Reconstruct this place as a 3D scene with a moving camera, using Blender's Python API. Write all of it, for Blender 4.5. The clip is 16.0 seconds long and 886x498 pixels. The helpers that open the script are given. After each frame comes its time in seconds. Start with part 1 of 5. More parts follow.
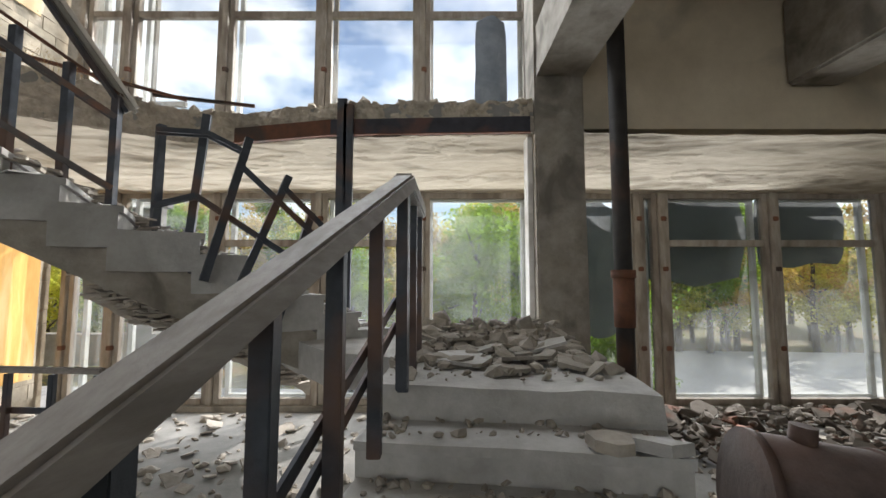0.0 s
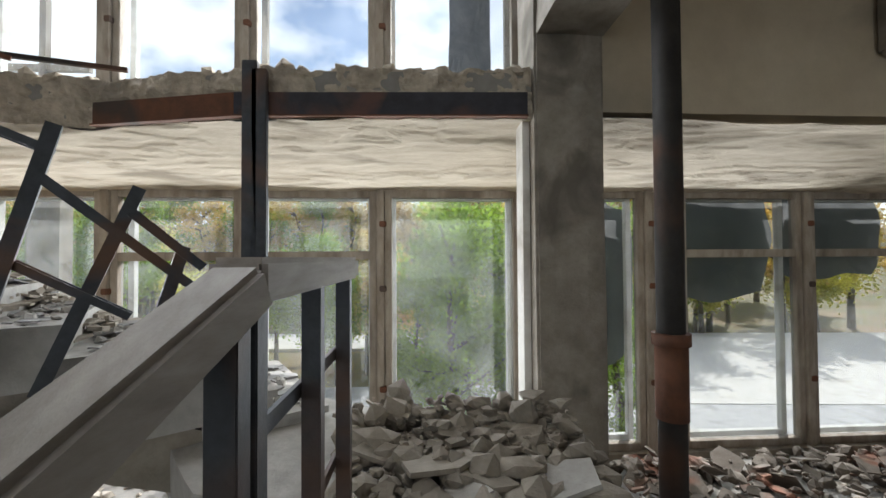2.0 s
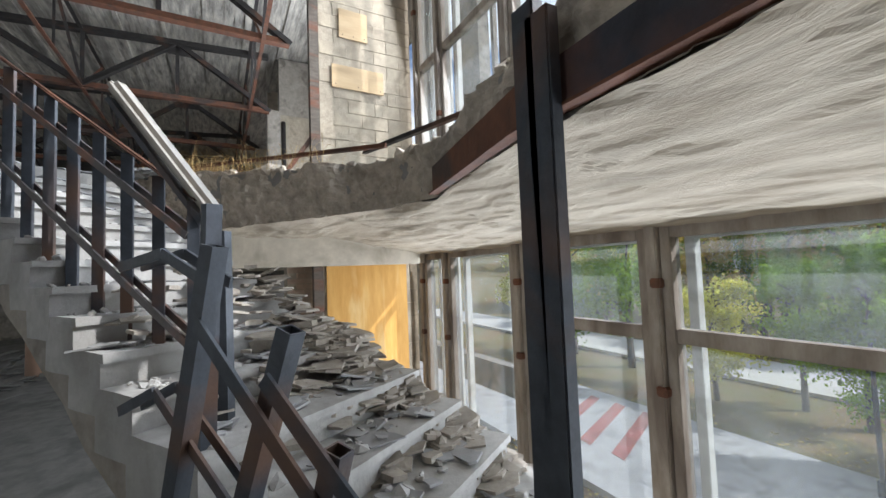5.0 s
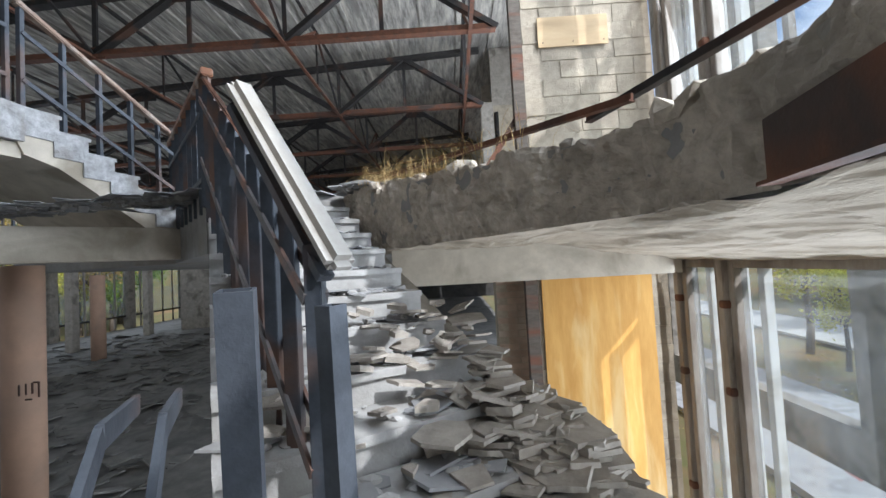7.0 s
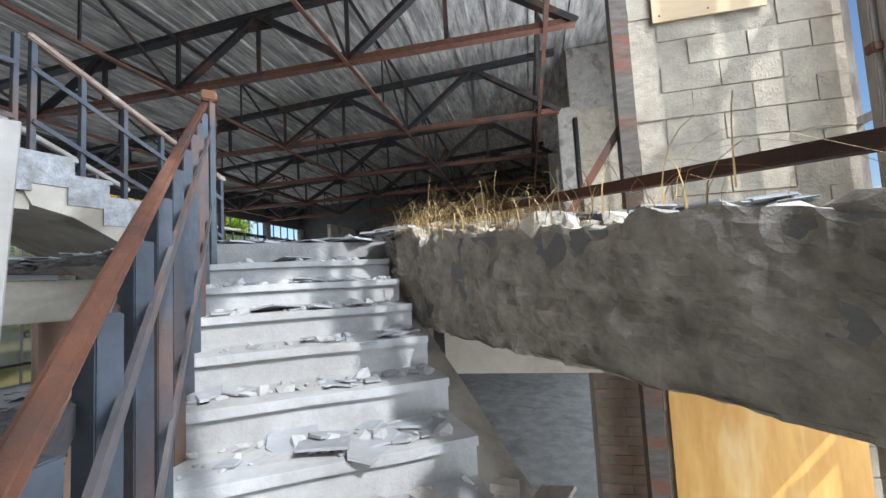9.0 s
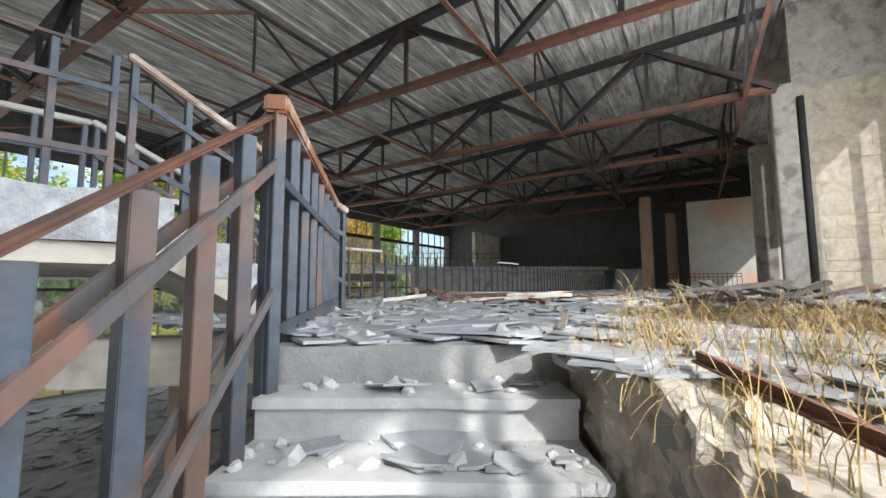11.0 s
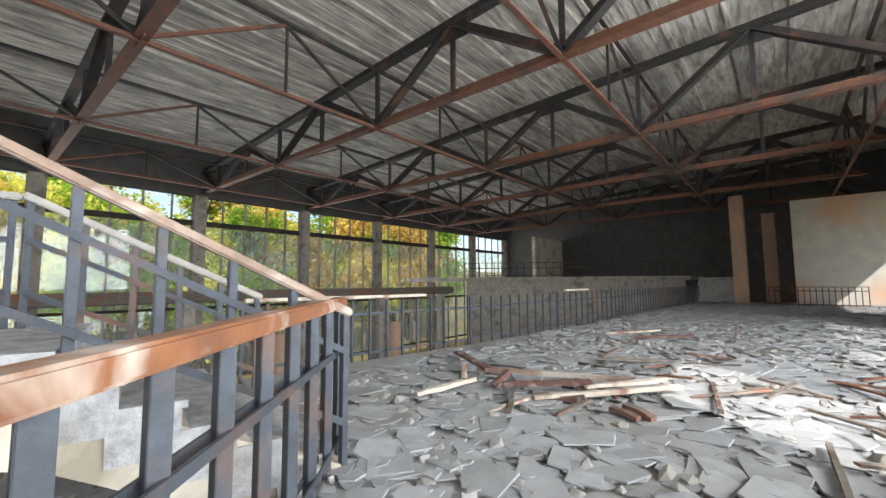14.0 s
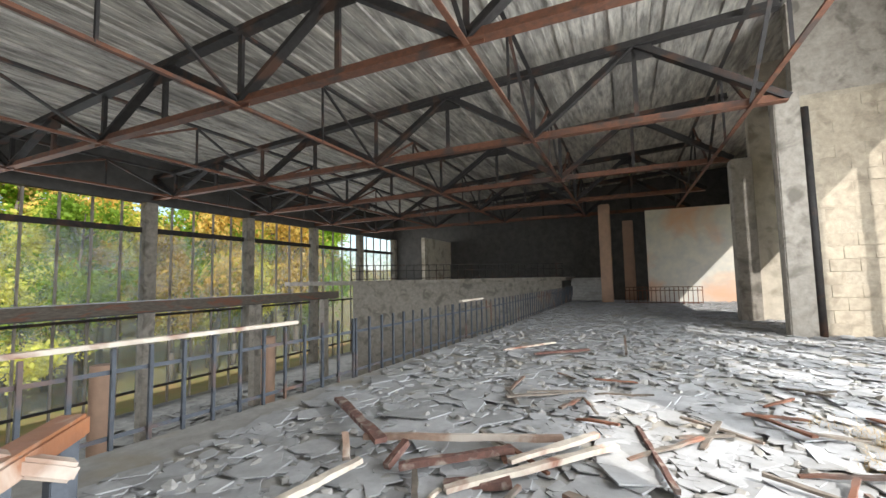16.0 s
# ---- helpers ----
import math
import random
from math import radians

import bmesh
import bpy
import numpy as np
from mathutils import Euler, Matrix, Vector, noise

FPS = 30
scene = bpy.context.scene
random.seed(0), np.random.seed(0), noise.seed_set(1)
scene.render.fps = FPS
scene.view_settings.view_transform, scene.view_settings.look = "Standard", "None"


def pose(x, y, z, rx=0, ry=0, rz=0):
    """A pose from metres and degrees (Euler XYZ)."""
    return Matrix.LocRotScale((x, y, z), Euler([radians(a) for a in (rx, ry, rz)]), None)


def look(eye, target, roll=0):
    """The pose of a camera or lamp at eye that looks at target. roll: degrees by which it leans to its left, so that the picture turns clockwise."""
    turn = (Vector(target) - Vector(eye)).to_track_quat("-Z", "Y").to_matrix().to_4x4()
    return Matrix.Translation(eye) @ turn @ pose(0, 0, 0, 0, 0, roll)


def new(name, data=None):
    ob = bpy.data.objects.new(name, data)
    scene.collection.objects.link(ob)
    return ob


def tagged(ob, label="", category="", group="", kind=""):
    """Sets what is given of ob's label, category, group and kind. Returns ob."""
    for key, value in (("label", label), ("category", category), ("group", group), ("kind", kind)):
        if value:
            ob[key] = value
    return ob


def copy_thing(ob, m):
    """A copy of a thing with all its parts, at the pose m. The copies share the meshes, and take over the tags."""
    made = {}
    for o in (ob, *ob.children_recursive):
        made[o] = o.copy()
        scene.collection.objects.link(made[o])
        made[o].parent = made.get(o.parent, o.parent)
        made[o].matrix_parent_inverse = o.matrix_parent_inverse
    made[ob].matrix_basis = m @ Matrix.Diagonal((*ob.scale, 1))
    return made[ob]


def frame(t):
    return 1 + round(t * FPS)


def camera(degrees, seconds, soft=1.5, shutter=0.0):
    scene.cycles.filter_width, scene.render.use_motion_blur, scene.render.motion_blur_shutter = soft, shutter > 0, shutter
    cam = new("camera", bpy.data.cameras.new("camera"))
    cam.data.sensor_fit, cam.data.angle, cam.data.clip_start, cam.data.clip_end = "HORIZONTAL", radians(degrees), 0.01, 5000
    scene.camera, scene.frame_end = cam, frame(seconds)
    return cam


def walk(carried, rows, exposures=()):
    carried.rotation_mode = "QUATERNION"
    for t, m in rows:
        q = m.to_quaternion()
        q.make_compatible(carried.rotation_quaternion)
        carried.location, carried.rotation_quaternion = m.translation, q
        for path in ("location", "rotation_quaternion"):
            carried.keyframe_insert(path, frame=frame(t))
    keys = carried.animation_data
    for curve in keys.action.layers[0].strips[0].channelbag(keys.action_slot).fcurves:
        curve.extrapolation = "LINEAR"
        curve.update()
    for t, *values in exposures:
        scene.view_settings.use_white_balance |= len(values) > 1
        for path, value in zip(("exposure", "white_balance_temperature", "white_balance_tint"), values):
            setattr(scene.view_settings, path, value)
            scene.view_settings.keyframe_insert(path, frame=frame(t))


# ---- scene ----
cam = camera(95.1, 16.0)
METRES, EYE, TILT, LEAN, TURN = 11.5, 1.5, 0.0, 0.0, 0.0
ROWS = [
    (0.0, 0.0, 0.0, 0.0, -0.0, 4.55, -0.03),
    (0.5, 0.0006, 0.027, 0.0134, -0.72, 4.95, 0.6),
    (1.0, 0.0045, 0.0575, 0.0246, -6.2, 3.42, 0.15),
    (1.5, 0.0087, 0.085, 0.0367, -3.57, 2.74, 0.41),
    (2.0, 0.0106, 0.1124, 0.0478, -3.43, 1.2, 0.36),
    (2.5, 0.0196, 0.1386, 0.0578, 1.61, 1.12, 1.18),
    (3.0, 0.0196, 0.1655, 0.069, 7.79, 1.58, 2.37),
    (3.5, 0.022, 0.1949, 0.0808, 13.58, 2.1, 4.19),
    (4.0, 0.027, 0.2305, 0.0892, 26.94, 2.5, 3.86),
    (4.5, 0.0152, 0.2641, 0.0898, 43.21, 2.78, 2.52),
    (5.0, -0.0058, 0.2937, 0.0952, 61.07, 3.08, 2.17),
    (7.5, -0.1364, 0.326, 0.1348, 93.66, 2.59, 2.54),
    (8.0, -0.1578, 0.3251, 0.1468, 96.21, 3.56, 1.84),
    (8.5, -0.1847, 0.3294, 0.1591, 100.0, 4.49, 3.16),
    (9.0, -0.2184, 0.3266, 0.1678, 101.95, 4.24, 3.11),
    (9.5, -0.2535, 0.3144, 0.1811, 109.49, 4.98, 1.12),
    (10.0, -0.2896, 0.2951, 0.1925, 121.33, 5.97, -0.14),
    (12.5, -0.4031, 0.2333, 0.2802, 122.09, 4.64, 0.7),
    (13.0, -0.4217, 0.2208, 0.2932, 124.14, 4.88, 1.0),
    (13.5, -0.4429, 0.2111, 0.3037, 127.8, 5.24, 0.43),
    (14.0, -0.4595, 0.2013, 0.3153, 130.04, 4.84, 0.41),
    (14.5, -0.4755, 0.1826, 0.3293, 127.03, 3.6, 0.8),
    (15.0, -0.4996, 0.1709, 0.3352, 123.96, 3.95, 1.24),
    (15.5, -0.5252, 0.1587, 0.3495, 120.06, 4.53, 0.74),
    (16.0, -0.5576, 0.1317, 0.3489, 114.32, 4.25, 1.13),
]
walk(cam, [(t, pose(0, 0, EYE, TILT, LEAN, TURN) @ pose(METRES * x, METRES * y, METRES * z, 90 + pitch, roll, yaw)) for t, x, y, z, yaw, pitch, roll in ROWS],
     exposures=[(0.0, 0.32, 6500, 11), (3.0, 0.25, 6300, 10), (5.0, 0.05, 6000, 11), (9.0, 0.15, 5700, 10), (12.5, 0.54, 6350, 10), (16.0, 0.76, 6400, 10)])

# ---------------------------------------------------------------- light
SUN_DIR = Vector((0.50, 0.58, 0.64)).normalized()
world = bpy.data.worlds.new("sky")
scene.world = world
world.use_nodes = True
wn = world.node_tree
wn.nodes.clear()
w_out = wn.nodes.new("ShaderNodeOutputWorld")
w_bg = wn.nodes.new("ShaderNodeBackground")
w_sky = wn.nodes.new("ShaderNodeTexSky")
w_sky.sky_type = "NISHITA"
w_sky.sun_disc = False
w_sky.sun_elevation = math.asin(SUN_DIR.z)
w_sky.sun_rotation = math.atan2(SUN_DIR.x, SUN_DIR.y)
w_tc = wn.nodes.new("ShaderNodeTexCoord")
w_map = wn.nodes.new("ShaderNodeMapping")
w_map.inputs["Scale"].default_value = (1.0, 1.0, 1.9)
w_cl = wn.nodes.new("ShaderNodeTexNoise")
w_cl.inputs["Scale"].default_value = 2.6
w_cl.inputs["Detail"].default_value = 7
w_ramp = wn.nodes.new("ShaderNodeValToRGB")
w_ramp.color_ramp.elements[0].position = 0.47
w_ramp.color_ramp.elements[1].position = 0.60
w_mix = wn.nodes.new("ShaderNodeMix")
w_mix.data_type = "RGBA"
w_mix.inputs[7].default_value = (8.5, 8.6, 8.8, 1)
wn.links.new(w_tc.outputs["Generated"], w_map.inputs["Vector"])
wn.links.new(w_map.outputs["Vector"], w_cl.inputs["Vector"])
wn.links.new(w_cl.outputs["Fac"], w_ramp.inputs["Fac"])
wn.links.new(w_ramp.outputs["Color"], w_mix.inputs["Factor"])
wn.links.new(w_sky.outputs["Color"], w_mix.inputs[6])
wn.links.new(w_mix.outputs[2], w_bg.inputs["Color"])
w_bg.inputs["Strength"].default_value = 0.13
wn.links.new(w_bg.outputs["Background"], w_out.inputs["Surface"])
sun_data = bpy.data.lights.new("sun", "SUN")
sun_data.energy = 4.2
sun_data.angle = radians(0.6)
sun_data.color = (1.0, 0.97, 0.92)
sun = new("sun", sun_data)
sun.matrix_world = look(SUN_DIR * 60, (0, 0, 0))


def opening_lamp(name, at, target, w, h, watts):
    """Stands in for the sky's light in an opening."""
    d = bpy.data.lights.new(name, "AREA")
    d.shape, d.size, d.size_y, d.energy, d.color = "RECTANGLE", w, h, watts, (0.93, 0.97, 1.0)
    ob = new(name, d)
    ob.matrix_world = look(at, target)
    return ob


opening_lamp("daylight_upper_windows", (-2.4, 6.02, 6.2), (-2.4, 0, 5.0), 6.8, 4.6, 480)
opening_lamp("daylight_lower_windows", (-1.5, 6.02, 1.3), (-1.5, 0, 1.3), 13, 3.0, 330)
opening_lamp("daylight_front", (-16, -19.6, 5), (-16, 0, 5.0), 49, 9, 1900)
opening_lamp("daylight_side", (-11.6, 9.1, 7.4), (-11.6, 0, 7.4), 9.5, 7, 1700)
opening_lamp("daylight_lower_side", (-13.0, 9.2, 1.9), (-13.0, 0, 1.2), 13, 2.8, 600)


# ---------------------------------------------------------------- materials
def shade(name, base, second=None, scale=6.0, rough=0.85, metal=0.0, bump=0.3, fine=60.0, third=None, stain=0.5, stain_scale=1.2, per_piece=0.0, stretch=(1, 1, 1)):
    """Base and second colour mixed by grain, a third one in larger stains; bump at two scales."""
    m = bpy.data.materials.new(name)
    m.use_nodes = True
    nt = m.node_tree
    b = nt.nodes["Principled BSDF"]
    tc = nt.nodes.new("ShaderNodeTexCoord")
    mp = nt.nodes.new("ShaderNodeMapping")
    mp.inputs["Scale"].default_value = stretch
    geo = nt.nodes.new("ShaderNodeNewGeometry")
    nt.links.new(geo.outputs["Position"], mp.inputs["Vector"])
    second = second or tuple(c * 0.6 for c in base)
    third = third or tuple(c * 0.5 for c in second)
    n1 = nt.nodes.new("ShaderNodeTexNoise")
    n1.inputs["Scale"].default_value = scale
    n1.inputs["Detail"].default_value = 8
    n1.inputs["Roughness"].default_value = 0.68
    n2 = nt.nodes.new("ShaderNodeTexNoise")
    n2.inputs["Scale"].default_value = stain_scale
    n2.inputs["Detail"].default_value = 6
    n2.inputs["Distortion"].default_value = 0.6
    n3 = nt.nodes.new("ShaderNodeTexNoise")
    n3.inputs["Scale"].default_value = fine
    n3.inputs["Detail"].default_value = 5
    for n in (n1, n2, n3):
        nt.links.new(mp.outputs["Vector"], n.inputs["Vector"])
    r1 = nt.nodes.new("ShaderNodeValToRGB")
    r1.color_ramp.elements[0].position, r1.color_ramp.elements[1].position = 0.32, 0.68
    r1.color_ramp.elements[0].color = (*second, 1)
    r1.color_ramp.elements[1].color = (*base, 1)
    r2 = nt.nodes.new("ShaderNodeValToRGB")
    r2.color_ramp.elements[0].position, r2.color_ramp.elements[1].position = 0.52, 0.66
    r2.color_ramp.elements[0].color = (0, 0, 0, 1)
    r2.color_ramp.elements[1].color = (stain, stain, stain, 1)
    mx = nt.nodes.new("ShaderNodeMix")
    mx.data_type = "RGBA"
    mx.inputs[7].default_value = (*third, 1)
    nt.links.new(n1.outputs["Fac"], r1.inputs["Fac"])
    nt.links.new(n2.outputs["Fac"], r2.inputs["Fac"])
    nt.links.new(r2.outputs["Color"], mx.inputs["Factor"])
    nt.links.new(r1.outputs["Color"], mx.inputs[6])
    col = mx.outputs[2]
    if per_piece:
        inf = nt.nodes.new("ShaderNodeObjectInfo")
        add = nt.nodes.new("ShaderNodeMath")
        add.operation = "ADD"
        nt.links.new(inf.outputs["Random"], add.inputs[0])
        nt.links.new(geo.outputs["Random Per Island"], add.inputs[1])
        mr = nt.nodes.new("ShaderNodeMapRange")
        mr.inputs["From Max"].default_value = 2.0
        mr.inputs["To Min"].default_value = 1 - per_piece
        mr.inputs["To Max"].default_value = 1 + per_piece
        nt.links.new(add.outputs[0], mr.inputs["Value"])
        hs = nt.nodes.new("ShaderNodeHueSaturation")
        nt.links.new(mr.outputs["Result"], hs.inputs["Value"])
        nt.links.new(col, hs.inputs["Color"])
        col = hs.outputs["Color"]
    nt.links.new(col, b.inputs["Base Color"])
    b.inputs["Roughness"].default_value = rough
    b.inputs["Metallic"].default_value = metal
    b.inputs["Specular IOR Level"].default_value = 0.3
    b1 = nt.nodes.new("ShaderNodeBump")
    b1.inputs["Strength"].default_value = bump
    b1.inputs["Distance"].default_value = 0.02
    b2 = nt.nodes.new("ShaderNodeBump")
    b2.inputs["Strength"].default_value = bump * 0.7
    b2.inputs["Distance"].default_value = 0.006
    nt.links.new(n1.outputs["Fac"], b1.inputs["Height"])
    nt.links.new(n3.outputs["Fac"], b2.inputs["Height"])
    nt.links.new(b1.outputs["Normal"], b2.inputs["Normal"])
    nt.links.new(b2.outputs["Normal"], b.inputs["Normal"])
    return m


def glass_mat(name, dirt_veil=0.25, tint=(0.93, 0.96, 0.97)):
    m = bpy.data.materials.new(name)
    m.use_nodes = True
    nt = m.node_tree
    nt.nodes.clear()
    out = nt.nodes.new("ShaderNodeOutputMaterial")
    tr = nt.nodes.new("ShaderNodeBsdfTransparent")
    tr.inputs["Color"].default_value = (*tint, 1)
    gl = nt.nodes.new("ShaderNodeBsdfGlossy")
    gl.inputs["Roughness"].default_value = 0.04
    df = nt.nodes.new("ShaderNodeBsdfTranslucent")
    df.inputs["Color"].default_value = (0.75, 0.78, 0.8, 1)
    geo = nt.nodes.new("ShaderNodeNewGeometry")
    no = nt.nodes.new("ShaderNodeTexNoise")
    no.inputs["Scale"].default_value = 1.7
    no.inputs["Detail"].default_value = 6
    mr = nt.nodes.new("ShaderNodeMapRange")
    mr.inputs["From Min"].default_value = 0.35
    mr.inputs["From Max"].default_value = 0.75
    mr.inputs["To Min"].default_value = dirt_veil * 0.25
    mr.inputs["To Max"].default_value = dirt_veil
    nt.links.new(geo.outputs["Position"], no.inputs["Vector"])
    nt.links.new(no.outputs["Fac"], mr.inputs["Value"])
    lw = nt.nodes.new("ShaderNodeLayerWeight")
    pw = nt.nodes.new("ShaderNodeMath")
    pw.operation = "POWER"
    pw.inputs[1].default_value = 5.0
    fr = nt.nodes.new("ShaderNodeMapRange")
    fr.inputs["To Min"].default_value = 0.03
    fr.inputs["To Max"].default_value = 0.6
    nt.links.new(lw.outputs["Facing"], pw.inputs[0])
    nt.links.new(pw.outputs[0], fr.inputs["Value"])
    m1 = nt.nodes.new("ShaderNodeMixShader")
    m2 = nt.nodes.new("ShaderNodeMixShader")
    nt.links.new(mr.outputs["Result"], m1.inputs[0])
    nt.links.new(tr.outputs[0], m1.inputs[1])
    nt.links.new(df.outputs[0], m1.inputs[2])
    nt.links.new(fr.outputs[0], m2.inputs[0])
    nt.links.new(m1.outputs[0], m2.inputs[1])
    nt.links.new(gl.outputs[0], m2.inputs[2])
    nt.links.new(m2.outputs[0], out.inputs["Surface"])
    return m


def leaf_mat(name, a, b):
    m = shade(name, a, b, scale=0.9, rough=0.6, bump=0.0, third=tuple(c * 0.6 for c in b), per_piece=0.45)
    nt = m.node_tree
    bs = nt.nodes["Principled BSDF"]
    tl = nt.nodes.new("ShaderNodeBsdfTranslucent")
    col = bs.inputs["Base Color"].links[0].from_socket
    nt.links.new(col, tl.inputs["Color"])
    mx = nt.nodes.new("ShaderNodeMixShader")
    mx.inputs[0].default_value = 0.6
    nt.links.new(bs.outputs[0], mx.inputs[1])
    nt.links.new(tl.outputs[0], mx.inputs[2])
    nt.links.new(mx.outputs[0], nt.nodes["Material Output"].inputs["Surface"])
    return m


CONCRETE = shade("concrete", (0.37, 0.335, 0.285), (0.23, 0.205, 0.175), 5, third=(0.13, 0.115, 0.095), stain=0.8, stain_scale=1.9, bump=0.7)
ROUGH_CONC = shade("broken_concrete", (0.62, 0.55, 0.45), (0.33, 0.285, 0.23), 9, third=(0.16, 0.14, 0.12), bump=1.0, fine=35)
PALE_CONC = shade("whitened_crumbling_concrete", (0.56, 0.56, 0.56), (0.27, 0.265, 0.26), 9, third=(0.26, 0.24, 0.21), stain=0.7, stain_scale=2.6, bump=1.0, fine=40)
STEP_CONC = shade("worn_step_concrete", (0.50, 0.49, 0.47), (0.34, 0.33, 0.31), 5, third=(0.25, 0.235, 0.21), bump=0.5)
PLASTER = shade("old_plaster", (0.62, 0.56, 0.46), (0.46, 0.41, 0.33), 3, third=(0.27, 0.23, 0.17), stain=0.8, stain_scale=1.1, bump=0.35)
CREAM = shade("cracked_cream_plaster", (0.66, 0.575, 0.44), (0.54, 0.46, 0.345), 2, third=(0.33, 0.29, 0.23), stain=0.8, stain_scale=0.7, bump=0.3)
SOFFIT_PLASTER = shade("flaking_soffit_plaster", (0.56, 0.50, 0.40), (0.40, 0.34, 0.26), 3.0, third=(0.20, 0.165, 0.12), stain=0.85, stain_scale=1.5, stretch=(0.6, 1.9, 1), bump=0.8)
PEELED = shade("peeled_wall_paint", (0.62, 0.57, 0.47), (0.46, 0.45, 0.42), 1.6, third=(0.62, 0.38, 0.25), stain=0.95, stain_scale=0.3, bump=0.3)
BLOCK = shade("wall_block", (0.46, 0.39, 0.29), (0.31, 0.265, 0.205), 6, third=(0.24, 0.20, 0.15), stain=0.75, stain_scale=2.4, per_piece=0.13, bump=0.9)
BRICK = shade("pink_brick", (0.50, 0.37, 0.28), (0.36, 0.27, 0.21), 6, third=(0.45, 0.42, 0.36), stain=0.7, per_piece=0.2, bump=0.6)
MORTAR = shade("mortar", (0.44, 0.38, 0.29), (0.31, 0.265, 0.205), 14, bump=0.7)
PLYWOOD = shade("plywood", (0.66, 0.38, 0.105), (0.50, 0.255, 0.055), 2.4, third=(0.72, 0.52, 0.24), stain=0.75, stretch=(3, 3, 0.5), bump=0.1, rough=0.6)
STEEL = shade("dark_painted_steel", (0.075, 0.085, 0.10), (0.045, 0.05, 0.06), 9, third=(0.16, 0.085, 0.05), stain=0.75, rough=0.55, metal=0.2, bump=0.2)
WEATHERED = shade("weathered_rusty_bar", (0.15, 0.13, 0.125), (0.085, 0.08, 0.08), 7, third=(0.27, 0.13, 0.08), stain=0.8, stain_scale=3.0, rough=0.6, metal=0.2, bump=0.3)
BLACK_STEEL = shade("sooty_steel", (0.042, 0.038, 0.036), (0.022, 0.02, 0.019), 5, third=(0.11, 0.055, 0.035), stain=0.7, rough=0.7, bump=0.2)
RUST = shade("rusty_steel", (0.19, 0.08, 0.045), (0.10, 0.05, 0.034), 6, third=(0.06, 0.05, 0.045), stain=0.85, rough=0.75, bump=0.4)
WOOD = shade("weathered_handrail_wood", (0.36, 0.33, 0.30), (0.25, 0.22, 0.20), 5, third=(0.16, 0.14, 0.12), stretch=(6, 1, 6), rough=0.65, bump=0.25)
PALE_RAIL = shade("bleached_rail_wood", (0.42, 0.395, 0.355), (0.31, 0.285, 0.25), 5, third=(0.27, 0.24, 0.20), rough=0.7, bump=0.25)
PALE_PLY = shade("pale_plywood", (0.55, 0.41, 0.25), (0.46, 0.33, 0.19), 3, stretch=(3, 0.6, 3), bump=0.1)
SHEET = shade("grimy_hanging_sheet", (0.13, 0.15, 0.14), (0.08, 0.095, 0.095), 3, bump=0.3, rough=0.5)
ORANGE_WOOD = shade("orange_brown_varnish", (0.29, 0.12, 0.055), (0.17, 0.075, 0.04), 4, third=(0.48, 0.40, 0.33), stain=0.9, stain_scale=3.0, rough=0.5, bump=0.25)
FRAME_WOOD = shade("peeling_frame_paint", (0.42, 0.38, 0.33), (0.24, 0.20, 0.165), 7, third=(0.13, 0.10, 0.08), stain=0.7, stain_scale=2.5, stretch=(1, 1, 0.3), bump=0.4)
# white of the column board; on outer sashes the colour imitates sun
WHITE_BOARD_SUNLIT_SASH = shade("white_board_and_sunlit_sash", (0.78, 0.77, 0.74), (0.62, 0.60, 0.56), 5, third=(0.35, 0.31, 0.26), stain=0.6, stain_scale=2.5, bump=0.25)
ROOF = shade("streaked_roof_slab", (0.70, 0.66, 0.58), (0.18, 0.165, 0.15), 2.0, third=(0.14, 0.13, 0.12), stain=0.6, stain_scale=0.5, stretch=(0.45, 2.6, 1), bump=0.8, fine=12)
CHARRED = shade("charred_steel", (0.06, 0.06, 0.075), (0.035, 0.035, 0.04), 6, third=(0.16, 0.08, 0.06), stain=0.7, stain_scale=2.2, rough=0.7, bump=0.6)
# near-black tone of the end wall, facade lintel, far corner and gallery
DARK_WALL = shade("dark_wall", (0.10, 0.095, 0.088), (0.06, 0.056, 0.052), 2, third=(0.11, 0.10, 0.09), bump=0.3)
DUST = shade("dusty_floor", (0.33, 0.32, 0.30), (0.235, 0.225, 0.21), 5, third=(0.26, 0.22, 0.16), stain=0.5, bump=0.8)
DARK_FLOOR = shade("dirty_lower_floor", (0.27, 0.26, 0.24), (0.17, 0.165, 0.155), 3, third=(0.09, 0.085, 0.08), bump=0.6)
SLATE = shade("broken_floor_tile", (0.37, 0.37, 0.37), (0.25, 0.25, 0.25), 3, third=(0.24, 0.23, 0.21), stain=0.5, per_piece=0.28, bump=0.25)
RUBBLE = shade("concrete_rubble", (0.40, 0.36, 0.31), (0.26, 0.235, 0.20), 9, third=(0.18, 0.155, 0.125), per_piece=0.25, bump=0.8)
STRAW = shade("dry_grass", (0.52, 0.37, 0.16), (0.38, 0.25, 0.10), 20, per_piece=0.35, bump=0.0)
OLD_WOOD = shade("rotten_plank", (0.17, 0.145, 0.12), (0.09, 0.075, 0.06), 6, third=(0.22, 0.085, 0.05), stain=0.8, stretch=(1, 1, 4), per_piece=0.3)
RED_WOOD = shade("red_brown_rotten_wood", (0.17, 0.085, 0.065), (0.09, 0.05, 0.042), 6, third=(0.36, 0.31, 0.26), stain=0.7, stain_scale=3.5, stretch=(2, 2, 2), bump=0.6)
PALE_WOOD = shade("pale_plank", (0.62, 0.56, 0.47), (0.44, 0.37, 0.30), 6, third=(0.22, 0.09, 0.055), stain=0.9, stain_scale=2.2)
